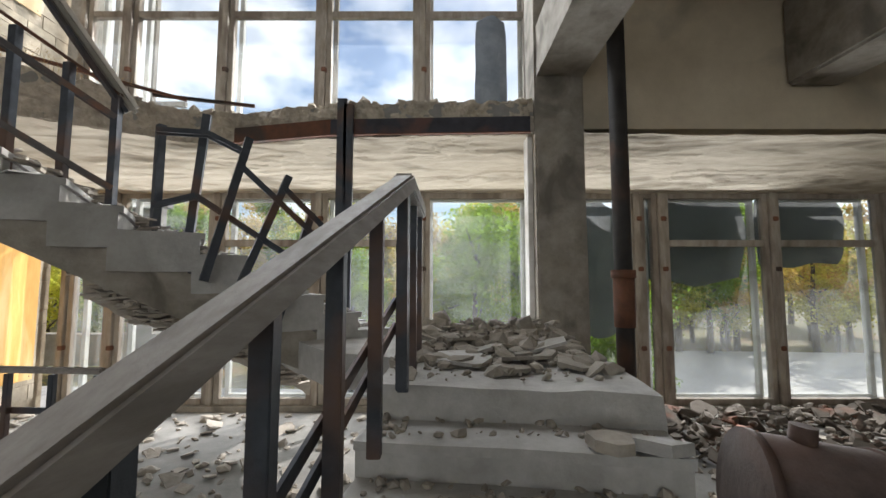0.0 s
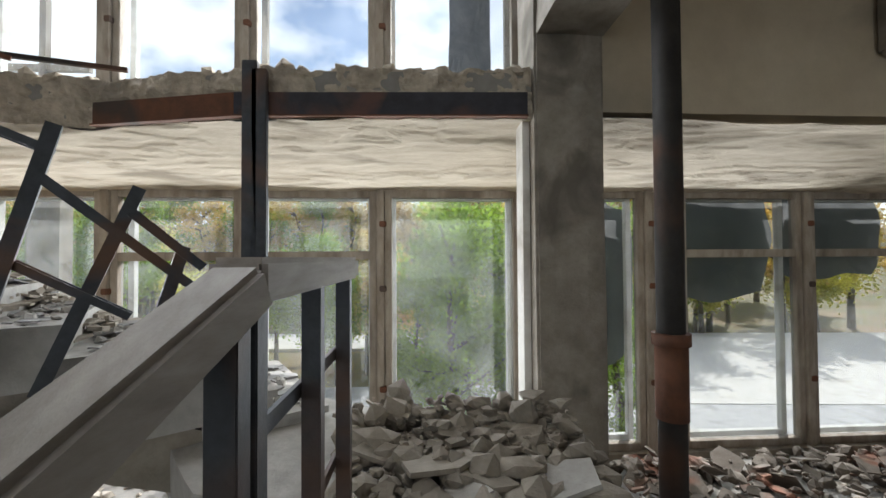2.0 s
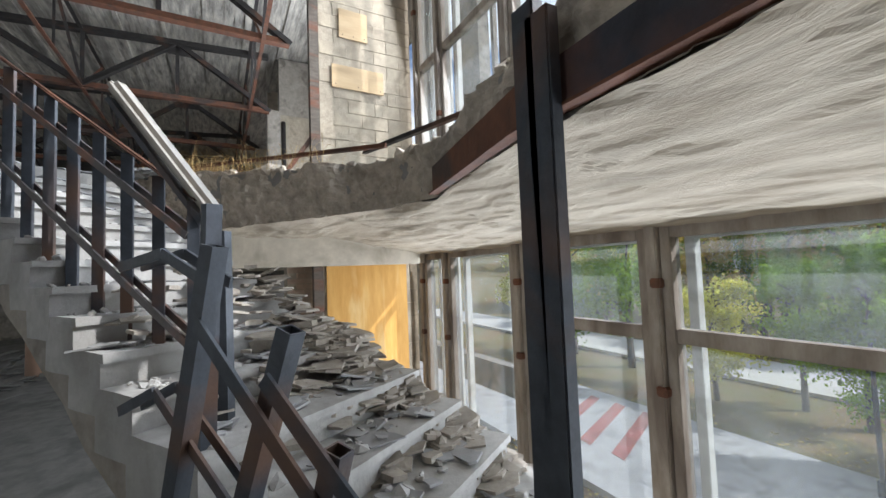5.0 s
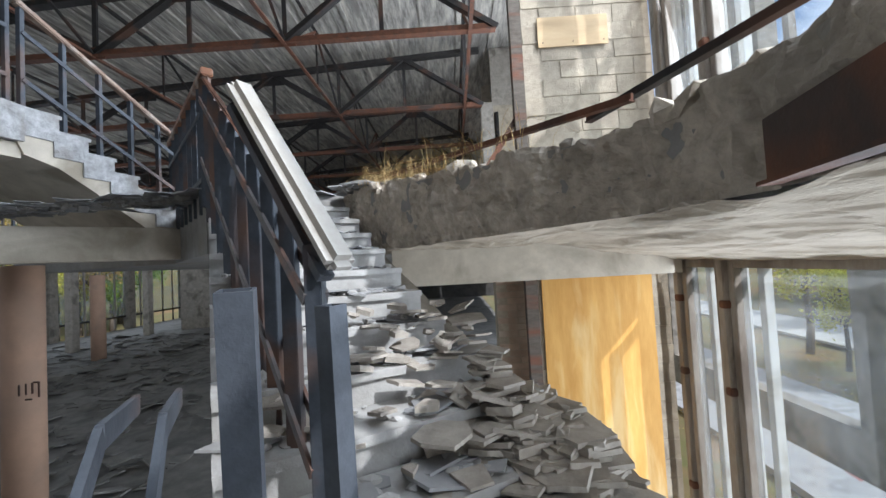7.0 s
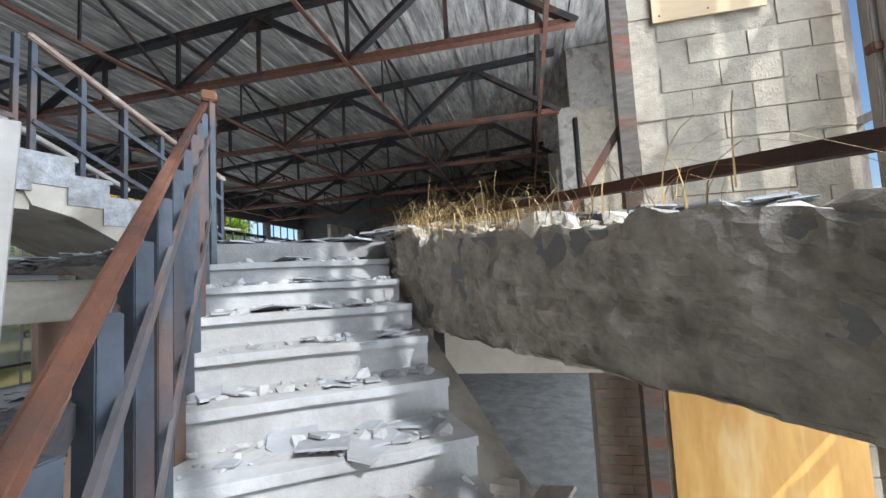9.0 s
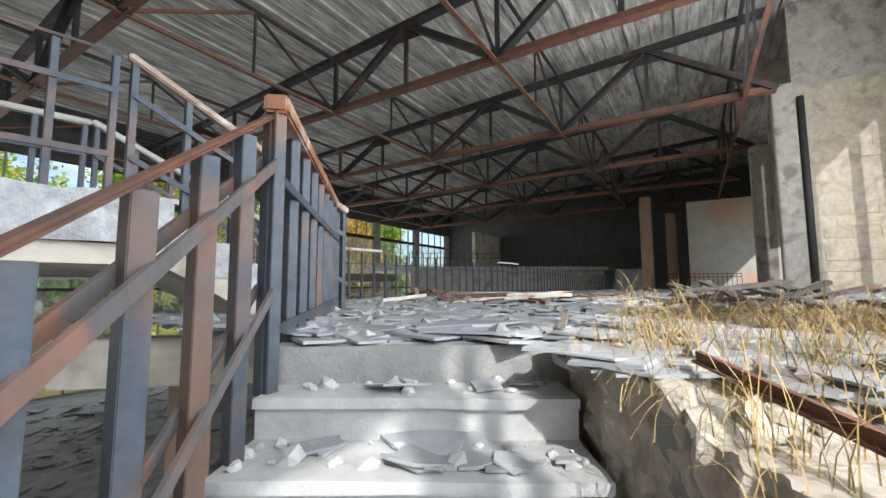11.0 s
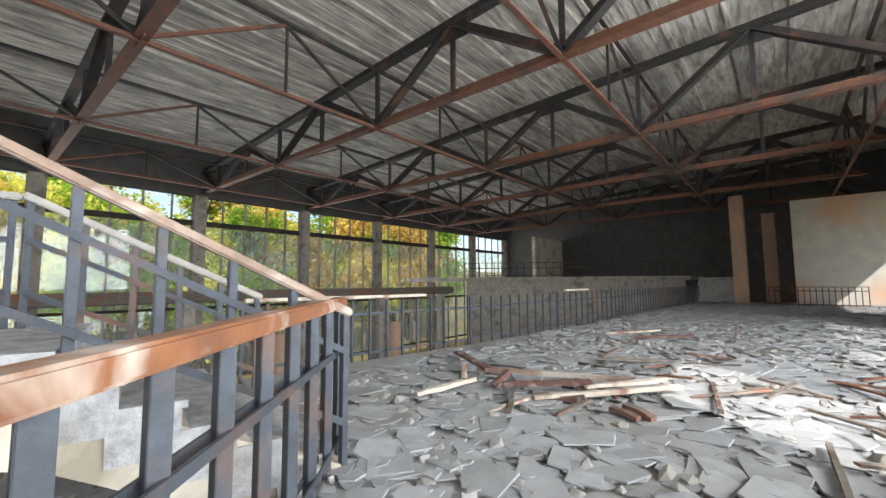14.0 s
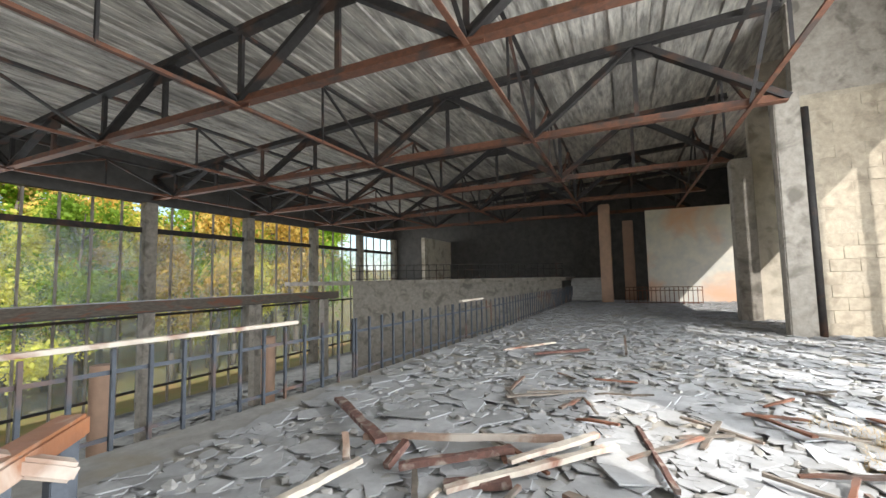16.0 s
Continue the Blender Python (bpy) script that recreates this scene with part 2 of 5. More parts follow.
BROWN_WOOD = shade("brown_handrail_wood", (0.33, 0.23, 0.17), (0.20, 0.13, 0.095), 5, third=(0.50, 0.45, 0.39), stain=0.8, stain_scale=2.5, rough=0.6, bump=0.3)
BARK = shade("bark", (0.16, 0.13, 0.10), (0.08, 0.065, 0.05), 8, stretch=(2, 2, 0.4), bump=0.8)
GRASS = shade("meadow", (0.13, 0.14, 0.045), (0.20, 0.145, 0.07), 0.8, third=(0.26, 0.15, 0.07), stain=0.7, stain_scale=0.25, bump=0.6, fine=30)
ASPHALT = shade("pale_paving", (0.50, 0.49, 0.48), (0.38, 0.37, 0.36), 1.2, third=(0.19, 0.185, 0.175), bump=0.3)
SANDY = shade("pale_path", (0.66, 0.63, 0.58), (0.55, 0.52, 0.47), 1.2, third=(0.42, 0.38, 0.32), bump=0.3)
RED_PAINT = shade("red_road_paint", (0.42, 0.14, 0.13), (0.33, 0.15, 0.13), 3, bump=0.2)
PINK_COAT = shade("pinkish_column_paint", (0.46, 0.30, 0.21), (0.38, 0.25, 0.18), 3, third=(0.30, 0.22, 0.17), bump=0.2)
TANK = shade("rusty_tank", (0.13, 0.095, 0.085), (0.075, 0.055, 0.05), 5, third=(0.12, 0.06, 0.04), rough=0.55, metal=0.2, bump=0.4)
GREY_PAINT = shade("grey_blue_paint", (0.30, 0.34, 0.40), (0.2, 0.23, 0.28), 4, bump=0.3)
# the dirt also supplies the bright haze over the view outside
GLASS = glass_mat("dirty_glass", 0.15)
CLEAR = glass_mat("clear_glass", 0.04)
# share set high so that a pale veil lightens the trees behind
HALL_GLASS = glass_mat("hazy_hall_glass", 0.30)
SMOKED = shade("tarpaulin", (0.05, 0.06, 0.06), (0.035, 0.04, 0.042), 4, rough=0.35, bump=0.3)
GREEN = leaf_mat("green_leaves", (0.38, 0.54, 0.06), (0.19, 0.33, 0.035))
YELLOW = leaf_mat("yellow_leaves", (0.88, 0.78, 0.17), (0.64, 0.67, 0.14))
ORANGE = leaf_mat("orange_leaves", (0.74, 0.47, 0.13), (0.58, 0.48, 0.13))


# ---------------------------------------------------------------- helpers
def mesh_of(name, bm, mat):
    me = bpy.data.meshes.new(name)
    bm.normal_update()
    bm.to_mesh(me)
    bm.free()
    me.materials.append(mat)
    return me


def part(name, bm, mat, parent=None, label=""):
    ob = new(name, mesh_of(name, bm, mat))
    if parent is not None:
        ob.parent = parent
    if label:
        ob["label"] = label
    return ob


def empty(name, label, category, group="", kind="", at=(0, 0, 0)):
    ob = new(name)
    ob.location = at
    tagged(ob, label, category, group, kind)
    return ob


def setting(name, bm, mat, label, category):
    return tagged(part(name, bm, mat), label, category, kind="structure")


def bx(bm, x0, x1, y0, y1, z0, z1, m=None):
    vs = [bm.verts.new((x, y, z)) for z in (z0, z1) for x, y in ((x0, y0), (x1, y0), (x1, y1), (x0, y1))]
    for f in ((3, 2, 1, 0), (4, 5, 6, 7), (0, 1, 5, 4), (1, 2, 6, 5), (2, 3, 7, 6), (3, 0, 4, 7)):
        bm.faces.new([vs[i] for i in f])
    if m is not None:
        for v in vs:
            v.co = m @ v.co
    return vs


def box(x0, x1, y0, y1, z0, z1, bevel=0.0):
    bm = bmesh.new()
    bx(bm, x0, x1, y0, y1, z0, z1)
    if bevel:
        bmesh.ops.bevel(bm, geom=bm.edges[:], offset=bevel, segments=2, affect="EDGES")
    return bm


def along(a, b):
    a, b = Vector(a), Vector(b)
    d = b - a
    q = d.to_track_quat("Y", "Z") if abs(d.normalized().z) < 0.98 else d.to_track_quat("Y", "X")
    return Matrix.Translation(a) @ q.to_matrix().to_4x4(), d.length


def beam(a, b, w, h, bevel=0.0, bm=None):
    """A bar from a to b, w wide and h high round its axis."""
    fresh = bm is None
    bm = bm or bmesh.new()
    m, n = along(a, b)
    bx(bm, -w / 2, w / 2, 0, n, -h / 2, h / 2, m)
    if bevel and fresh:
        bmesh.ops.bevel(bm, geom=bm.edges[:], offset=bevel, segments=2, affect="EDGES")
    return bm


def angle_bar(a, b, w, t, bm=None):
    """A double-angle bar: a T of two plates."""
    bm = bm or bmesh.new()
    m, n = along(a, b)
    bx(bm, -w / 2, w / 2, 0, n, -t / 2, t / 2, m)
    bx(bm, -t, t, 0, n, t / 2, w * 0.8, m)
    return bm


def tube(a, b, r, seg=14, bm=None, r2=None):
    bm = bm or bmesh.new()
    m, n = along(a, b)
    rings = []
    for k, rad in ((0, r), (n, r2 or r)):
        rings.append([bm.verts.new(m @ Vector((rad * math.cos(i * math.tau / seg), k, rad * math.sin(i * math.tau / seg)))) for i in range(seg)])
    for i in range(seg):
        f = bm.faces.new((rings[0][i], rings[1][i], rings[1][(i + 1) % seg], rings[0][(i + 1) % seg]))
        f.smooth = True
    bm.faces.new(rings[0])
    bm.faces.new(rings[1][::-1])
    return bm


def hollow(a, b, w, t=0.006):
    """A square tube that is open at the top, in one shell."""
    bm = bmesh.new()
    m, n = along(a, b)

    def ring(h, k):
        return [bm.verts.new(m @ Vector((x * h, k, z * h))) for x, z in ((-1, -1), (1, -1), (1, 1), (-1, 1))]
    rings = [ring(w / 2, 0), ring(w / 2, n), ring(w / 2 - t, n), ring(w / 2 - t, n - 0.25)]
    for p, q in zip(rings, rings[1:]):
        for k in range(4):
            bm.faces.new((p[k], p[(k + 1) % 4], q[(k + 1) % 4], q[k]))
    bm.faces.new(rings[0])
    bm.faces.new(rings[3])
    bmesh.ops.recalc_face_normals(bm, faces=bm.faces[:])
    return bm


def prism(points, z0, z1):
    bm = bmesh.new()
    f = bm.faces.new([bm.verts.new((x, y, z0)) for x, y in points])
    f.normal_update()
    r = bmesh.ops.extrude_face_region(bm, geom=[f])
    bmesh.ops.translate(bm, vec=(0, 0, z1 - z0), verts=[v for v in r["geom"] if isinstance(v, bmesh.types.BMVert)])
    bmesh.ops.recalc_face_normals(bm, faces=bm.faces[:])
    return bm


def roughen(bm, cuts, amp, scale=2.0, only=None):
    bmesh.ops.triangulate(bm, faces=[f for f in bm.faces if len(f.verts) > 4])
    for _ in range(cuts):
        long = [e for e in bm.edges if e.calc_length() > 0.16]
        bmesh.ops.subdivide_edges(bm, edges=long, cuts=1, use_grid_fill=True)
    for v in bm.verts:
        if only is None or only(v.co):
            v.co += noise.noise_vector(v.co * scale) * amp + noise.noise_vector(v.co * scale * 3.7) * amp * 0.5
    return bm


def shard(rng, r, t, sides=None):
    """A broken flat plate: an uneven polygon with a thickness."""
    bm = bmesh.new()
    n = sides or rng.choice((4, 4, 5, 5, 6))
    ang = sorted(math.tau * (i + rng.uniform(-0.32, 0.32)) / n for i in range(n))
    pts = [(r * rng.uniform(0.6, 1.15) * math.cos(a), r * rng.uniform(0.5, 1.0) * math.sin(a)) for a in ang]
    top = [bm.verts.new((x, y, t)) for x, y in pts]
    low = [bm.verts.new((x * 1.02, y * 1.02, 0)) for x, y in pts]
    bm.faces.new(top)
    bm.faces.new(low[::-1])
    for i in range(n):
        bm.faces.new((low[i], low[(i + 1) % n], top[(i + 1) % n], top[i]))
    return bm


def rock(rng, r):
    bm = bmesh.new()
    bmesh.ops.create_icosphere(bm, subdivisions=1, radius=r)
    sx, sy, sz = rng.uniform(0.7, 1.3), rng.uniform(0.6, 1.1), rng.uniform(0.4, 0.8)
    for v in bm.verts:
        k = rng.uniform(0.7, 1.15)
        v.co = Vector((v.co.x * sx * k, v.co.y * sy * k, v.co.z * sz * k))
    return bm


def merged(pieces):
    """One mesh of many (mesh, pose) pairs, by plain lists."""
    verts, faces = [], []
    for (vs, fs), m in pieces:
        o = len(verts)
        verts.extend((m @ v)[:] for v in vs)
        faces.extend(tuple(i + o for i in f) for f in fs)
    me = bpy.data.meshes.new("debris")
    me.from_pydata(verts, [], faces)
    return me


def raw(bm):
    bm.verts.index_update()
    out = ([v.co.copy() for v in bm.verts], [tuple(v.index for v in f.verts) for f in bm.faces])
    bm.free()
    return out


def scatter(name, kinds, poses, mat, label, category, parent=None):
    rng = random.Random(len(poses))
    me = merged([(rng.choice(kinds), m) for m in poses])
    me.materials.append(mat)
    ob = new(name, me)
    if parent is not None:
        ob.parent = parent
    tagged(ob, label, category, kind="stuff")
    return ob


# ---------------------------------------------------------------- levels and lines of the plan
LOW, LAND, UP, SOFFIT = -0.40, 0.95, 3.80, 3.12
WIN_Y, END_X = 6.20, -5.95
HALL_S, HALL_W, HALL_N = -20.0, -42.0, 9.3
U = Vector((-0.857, -0.515, 0))
L = Vector((0.515, -0.857, 0))


def stair2(s, w, z=0.0):
    p = U * s + L * w
    return Vector((p.x, p.y, z))


def slab_top(x, y):
    """The broken strip of floor sags away from the stair head."""
    s = U.x * x + U.y * y
    return 3.48 + (UP - 3.48) * min(1, max(0, (s - 0.3) / 3.3))


LEDGE = [(1.02, 4.35), (-0.4, 4.38), (-1.25, 4.45), (-2.5, 4.72), (-3.05, 4.58), (-6.03, 2.52)]
TOP_L = (-5.22, 1.33)
RAIL_TURN = (-7.25, -0.42)
EDGE = [RAIL_TURN, (-7.62, -2.3), (-7.9, -3.62), (-12.5, -2.98), (-20.3, -2.45), (-28.0, -2.25), (-37.2, -2.1)]
F3, D3, N3 = Vector((-7.0, -0.17, 0)), Vector((0.973, -0.232, 0)), Vector((-0.232, -0.973, 0))


def flight3(d, w, z=0.0):
    """A place d metres up the third flight and w across it."""
    p = F3 + D3 * d + N3 * w
    return Vector((p.x, p.y, z))

# ---------------------------------------------------------------- ground, floors, roof
def build_setting():
    bm = bmesh.new()
    bmesh.ops.create_grid(bm, x_segments=60, y_segments=60, size=400)
    for v in bm.verts:
        far = max(0.0, math.hypot(v.co.x, v.co.y) - 60)
        v.co.z = -3.6 + far * 0.05 + noise.noise(v.co * 0.05) * 0.25
    setting("ground", bm, GRASS, "autumn meadow with dry grass and fallen leaves", "ground")
    setting("road", prism([(-60, 14), (60, 10), (60, 16), (-60, 21)], -3.55, -3.36), ASPHALT, "grey paved road outside the windows", "road")
    setting("pavement", prism([(-70, 30), (40, 23), (40, 27), (-70, 36)], -3.5, -3.34), SANDY, "pale sunlit path beyond the road", "path")
    setting("yard", prism([(3.5, 16.2), (34, 13.5), (34, 26.5), (9, 26), (5, 22)], -3.5, -3.33), SANDY, "pale sunlit paved yard outside the windows", "yard")
    stripes = empty("road_marking", "faded red stripes painted on the paving", "road marking", kind="structure")
    for i in range(4):
        x = -13 + i * 1.3
        part("stripe", prism([(x, 14.2), (x + 0.55, 14.1), (x - 1.2, 18.2), (x - 1.75, 18.3)], -3.36, -3.352), RED_PAINT, stripes)
    setting("floor", box(HALL_W, 9, HALL_S, WIN_Y + 0.1, LOW - 0.25, LOW), DARK_FLOOR, "dirty lower floor covered in dust and debris", "floor")

    # upper floor with its broken ledge round the stairwell
    poly = [LEDGE[-1], TOP_L] + EDGE + [(-38, -2.1), (-38, HALL_N), (END_X - 0.3, HALL_N), (END_X - 0.3, 2.62)]
    strip = LEDGE + [(END_X - 0.3, 2.62), (END_X - 0.3, WIN_Y - 0.1), (1.02, WIN_Y - 0.1)]
    bm = prism(strip, SOFFIT + 0.05, SOFFIT + 0.2)
    for v in bm.verts:
        if v.co.z > SOFFIT + 0.1:
            v.co.z = slab_top(v.co.x, v.co.y) - 0.01
    setting("upper_floor_strip", bm, DUST, "sagging strip of upper floor by the windows", "floor")
    bm = prism(poly, SOFFIT + 0.05, UP)
    setting("upper_floor", bm, DUST, "upper concrete floor under grey dust", "floor")

    # rough front of the ledge
    bm = bmesh.new()
    pts = [Vector((x, y, 0)) for x, y in LEDGE]
    n = 300
    lens = [0]
    for a, b in zip(pts, pts[1:]):
        lens.append(lens[-1] + (b - a).length)
    grid = []
    for i in range(n + 1):
        d = lens[-1] * i / n
        k = max(j for j in range(len(pts) - 1) if lens[j] <= d + 1e-6)
        a, b = pts[k], pts[k + 1]
        p = a.lerp(b, (d - lens[k]) / (b - a).length)
        t = (b - a).normalized()
        out = Vector((-t.y, t.x, 0)) * 1.0
        row = []
        for j in range(25):
            h = j / 24
            q = p + out * 0.02
            q.z = SOFFIT - 0.02 + (slab_top(p.x, p.y) - SOFFIT + 0.03) * h
            amp = 0.03 + 0.035 * (h > 0.55)
            q += out * (noise.noise(q * 3.1) * amp + noise.noise(q * 9) * 0.034 + noise.noise(q * 23) * 0.024)
            if h > 0.9:
                q.z += noise.noise(Vector((d * 2.6, 0, 3))) * 0.05 + noise.noise(Vector((d * 9, 0, 5))) * 0.035
            row.append(bm.verts.new(q))
        q = p - out * 0.35
        q.z = slab_top(p.x, p.y) + 0.01
        row.append(bm.verts.new(q))
        grid.append(row)
    for i in range(n):
        for j in range(25):
            bm.faces.new((grid[i][j], grid[i + 1][j], grid[i + 1][j + 1], grid[i][j + 1]))
    bmesh.ops.recalc_face_normals(bm, faces=bm.faces[:])
    setting("ledge", bm, ROUGH_CONC, "broken concrete edge of the upper floor", "ledge")
    # rusted channel in the ledge
    trim = empty("trim_channel", "rusty steel channel set in the broken ledge", "steel beam", kind="structure")
    part("web", beam((0.95, 4.300, 3.21), (-1.25, 4.395, 3.21), 0.03, 0.17), CHARRED, trim, "charred dark web")
    part("web", beam((-1.25, 4.395, 3.21), (-2.45, 4.655, 3.21), 0.03, 0.17), RUST, trim)
    part("flange", beam((0.95, 4.290, 3.112), (-1.25, 4.380, 3.112), 0.06, 0.012), RUST, trim)
    part("flange", beam((-1.25, 4.380, 3.112), (-2.45, 4.640, 3.112), 0.06, 0.012), RUST, trim)

    # flaking soffit
    def front(x, y0):
        for a, b in zip(LEDGE, LEDGE[1:]):
            if b[0] <= x <= a[0]:
                return a[1] + (b[1] - a[1]) * (x - a[0]) / (b[0] - a[0]) - 0.03
        return y0

    def soffit(x0, x1, y0, y1):
        b = bmesh.new()
        bmesh.ops.create_grid(b, x_segments=int((x1 - x0) * 26), y_segments=int((y1 - y0) * 40), size=0.5)
        for v in b.verts:
            x = x0 + (v.co.x + 0.5) * (x1 - x0)
            f0 = front(x, y0)
            y = f0 + (v.co.y + 0.5) * (y1 - f0)
            f = noise.noise(Vector((x * 0.6 + 0.4 * noise.noise(Vector((x * 2, y * 2, 1))), y * 2.0, 2))) + 0.5 * noise.noise(Vector((x * 3, y * 9, 7)))
            v.co = Vector((x, y, SOFFIT - 0.01 - 0.010 * min(1, max(0, (f - 0.02) * 14)) - 0.010 * min(1, max(0, (f - 0.3) * 16)) - 0.012 * f - 0.25 * max(0, (y - 4.6) / 1.5)))
        bmesh.ops.reverse_faces(b, faces=b.faces[:])
        return b
    setting("ceiling_soffit", soffit(-3.0, 1.49, 4.40, WIN_Y - 0.05), SOFFIT_PLASTER, "flaking white plaster on the underside of the slab", "ceiling")
    setting("ceiling_soffit", soffit(-5.95, -3.0, 4.58, WIN_Y - 0.05), SOFFIT_PLASTER, "flaking white plaster on the underside of the slab", "ceiling")
    setting("ceiling_soffit", soffit(1.5, 9, 4.30, WIN_Y - 0.05), SOFFIT_PLASTER, "stained plaster soffit with a dark leak", "ceiling")
    setting("beam_lower", box(-5.9, -5.55, 3.1, 6.1, SOFFIT - 0.4, SOFFIT + 0.04), PLASTER, "white painted concrete beam under the slab", "beam")

    # column, beams and wall on the window side
    bm = box(1.00, 1.53, 4.25, 4.80, LOW, 7.5, 0.02)
    roughen(bm, 3, 0.012, 3)
    setting("column_front", bm, CONCRETE, "bare stained concrete column", "column")
    setting("trim_board", box(0.94, 0.996, 4.42, 4.62, 0.6, SOFFIT), WHITE_BOARD_SUNLIT_SASH, "narrow strip of peeling white board on the column", "trim")
    setting("wall_reveal", box(1.34, 1.46, 4.80, WIN_Y - 0.12, 0.4, SOFFIT - 0.015), PLASTER, "narrow peeling white wall beside the window", "wall")
    bm = box(1.02, 1.52, -3.0, 4.25, 3.72, 4.3)
    setting("beam_upper", roughen(bm, 3, 0.012, 3), CONCRETE, "worn concrete ceiling beam", "beam")
    setting("wall_upstand", box(1.53, 9, 4.28, 4.48, SOFFIT + 0.03, 5.2), CREAM, "cracked cream plaster wall above the soffit", "wall")
    setting("ceiling_right", box(1.52, 9, -20, 4.28, 4.62, 4.9), PLASTER, "cream plastered ceiling", "ceiling")
    setting("beam_cross", box(3.75, 4.3, -6, 4.27, 3.62, 4.6, 0.03), CONCRETE, "dark concrete cross beam", "beam")
    setting("wall_east", box(9, 9.3, HALL_S, WIN_Y + 0.2, LOW, 13.5), CONCRETE, "plain concrete side wall", "wall")
    setting("wall_upper_right", box(1.53, 9, WIN_Y - 0.1, WIN_Y + 0.15, SOFFIT, 13), CONCRETE, "plain upper wall", "wall")

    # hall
    setting("wall_west", box(HALL_W - 0.3, HALL_W, HALL_S, HALL_N + 0.3, LOW, 13.6), DARK_WALL, "near-black end wall of the hall", "wall")
    setting("lintel_facade", box(HALL_W, 9, HALL_S - 0.3, HALL_S, 9.55, 13), DARK_WALL, "near-black lintel above the glazed front", "wall")
    # lintel_north is out of view; its height bounds the sun on the floor
    setting("lintel_north", box(-20.5, END_X, HALL_N, HALL_N + 0.35, 11.0, 13.6), CONCRETE, "unseen concrete lintel over the side windows", "wall")
    setting("lintel_window", box(END_X, 1.0, WIN_Y - 0.1, WIN_Y + 0.2, 8.6, 13.2), CONCRETE, "concrete lintel over the tall windows", "wall")
    setting("wall_panel", box(-36.0, -35.7, 2.8, 9.2, UP, 9.7), PEELED, "wall with peeling cream and salmon paint", "wall")
    setting("wall_back", box(HALL_W, -36.5, -14.0, -13.7, UP, 9), PLASTER, "pale wall at the hall's far end", "wall")

    # roof slab with ribs
    bm = bmesh.new()
    bx(bm, HALL_W - 0.3, 9.3, HALL_S - 0.3, HALL_N + 0.4, 13.2, 13.5)
    for v in bm.verts:
        v.co.z += (v.co.y - 5) * 0.055
    y = HALL_S + 0.4
    k = 0
    while y < WIN_Y - 0.2:
        d = 0.018 if k % 4 else 0.08
        z = 13.2 + (y - 5) * 0.055
        bx(bm, HALL_W, 9, y, y + (0.06 if k % 4 else 0.14), z - d, z + 0.02)
        y += 0.375
        k += 1
    setting("ceiling_roof", bm, ROOF, "ribbed concrete roof slabs streaked with white and soot", "ceiling")


def truss(x):
    t = empty("roof_truss", "rusty steel roof truss with sooty diagonals", "truss", "roof trusses", at=(x, 0, 0))
    ya, yb, zb = 5.35, HALL_S + 0.05, 9.75
    step = 2.9
    ys = [2.0 - step * i for i in range(8)]

    def ztop(y):
        return 12.15 + (y - 5) * 0.055
    part("bottom_chord", angle_bar((0, ya, zb), (0, yb, zb), 0.25, 0.035), RUST, t, "rust-red bottom chord")
    part("top_chord", angle_bar((0, ya, ztop(ya)), (0, yb, ztop(yb)), 0.28, 0.045), BLACK_STEEL, t)
    nodes = [ya] + ys + [yb]
    for i, (p, q) in enumerate(zip(nodes, nodes[1:])):
        if i % 2:
            part("diagonal", angle_bar((0, p, ztop(p)), (0, q, zb), 0.24, 0.04), BLACK_STEEL, t)
        else:
            part("diagonal", angle_bar((0, p, zb), (0, q, ztop(q)), 0.24, 0.04), BLACK_STEEL, t)
    for i, p in enumerate(ys):
        part("vertical", angle_bar((0, p, zb), (0, p, ztop(p)), 0.13, 0.03), BLACK_STEEL, t)
        if i % 2:
            part("gusset", box(-0.015, 0.015, p - 0.33, p + 0.33, zb - 0.08, zb + 0.3), RUST, t)
        else:
            part("gusset", box(-0.015, 0.015, p - 0.48, p + 0.48, ztop(p) - 0.40, ztop(p) + 0.04), BLACK_STEEL, t)
    return t


def bracing(y, x):
    t = empty("roof_brace", "thin rusty bracing between two roof trusses", "brace", "roof braces", at=(x, y, 0))
    zt = 12.1 + (y - 5) * 0.055
    part("tie", angle_bar((0, 0, 9.7), (-5.8, 0, 9.7), 0.11, 0.018), RUST, t)
    part("diagonal", angle_bar((0, 0, 9.75), (-2.9, 0, zt), 0.09, 0.016), RUST, t)
    part("diagonal", angle_bar((-2.9, 0, zt), (-5.8, 0, 9.75), 0.09, 0.016), BLACK_STEEL, t)
    part("vertical", angle_bar((-2.9, 0, 9.7), (-2.9, 0, zt), 0.07, 0.014), BLACK_STEEL, t)
    part("purlin", angle_bar((0, 0, zt + 0.05), (-5.8, 0, zt + 0.05), 0.12, 0.02), BLACK_STEEL, t)
    return t


TRUSS_X = [-1.4, -7.2, -13.0, -18.8, -24.6, -30.4, -36.2]


def build_roof_steel():
    first = truss(TRUSS_X[0])
    for x in TRUSS_X[1:]:
        copy_thing(first, pose(x, 0, 0))
    for y in (4.6, -0.9, -6.7, -12.5, -18.3):
        one = bracing(y, TRUSS_X[0])
        for x in TRUSS_X[1:-1]:
            copy_thing(one, pose(x, y, 0))


# ---------------------------------------------------------------- window fronts
def pane(parent, a, b, mat, name="pane"):
    ob = part(name, box(a[0], a[1], b[0], b[1], b[2], b[3]), mat, parent)
    ob.visible_shadow = False
    return ob


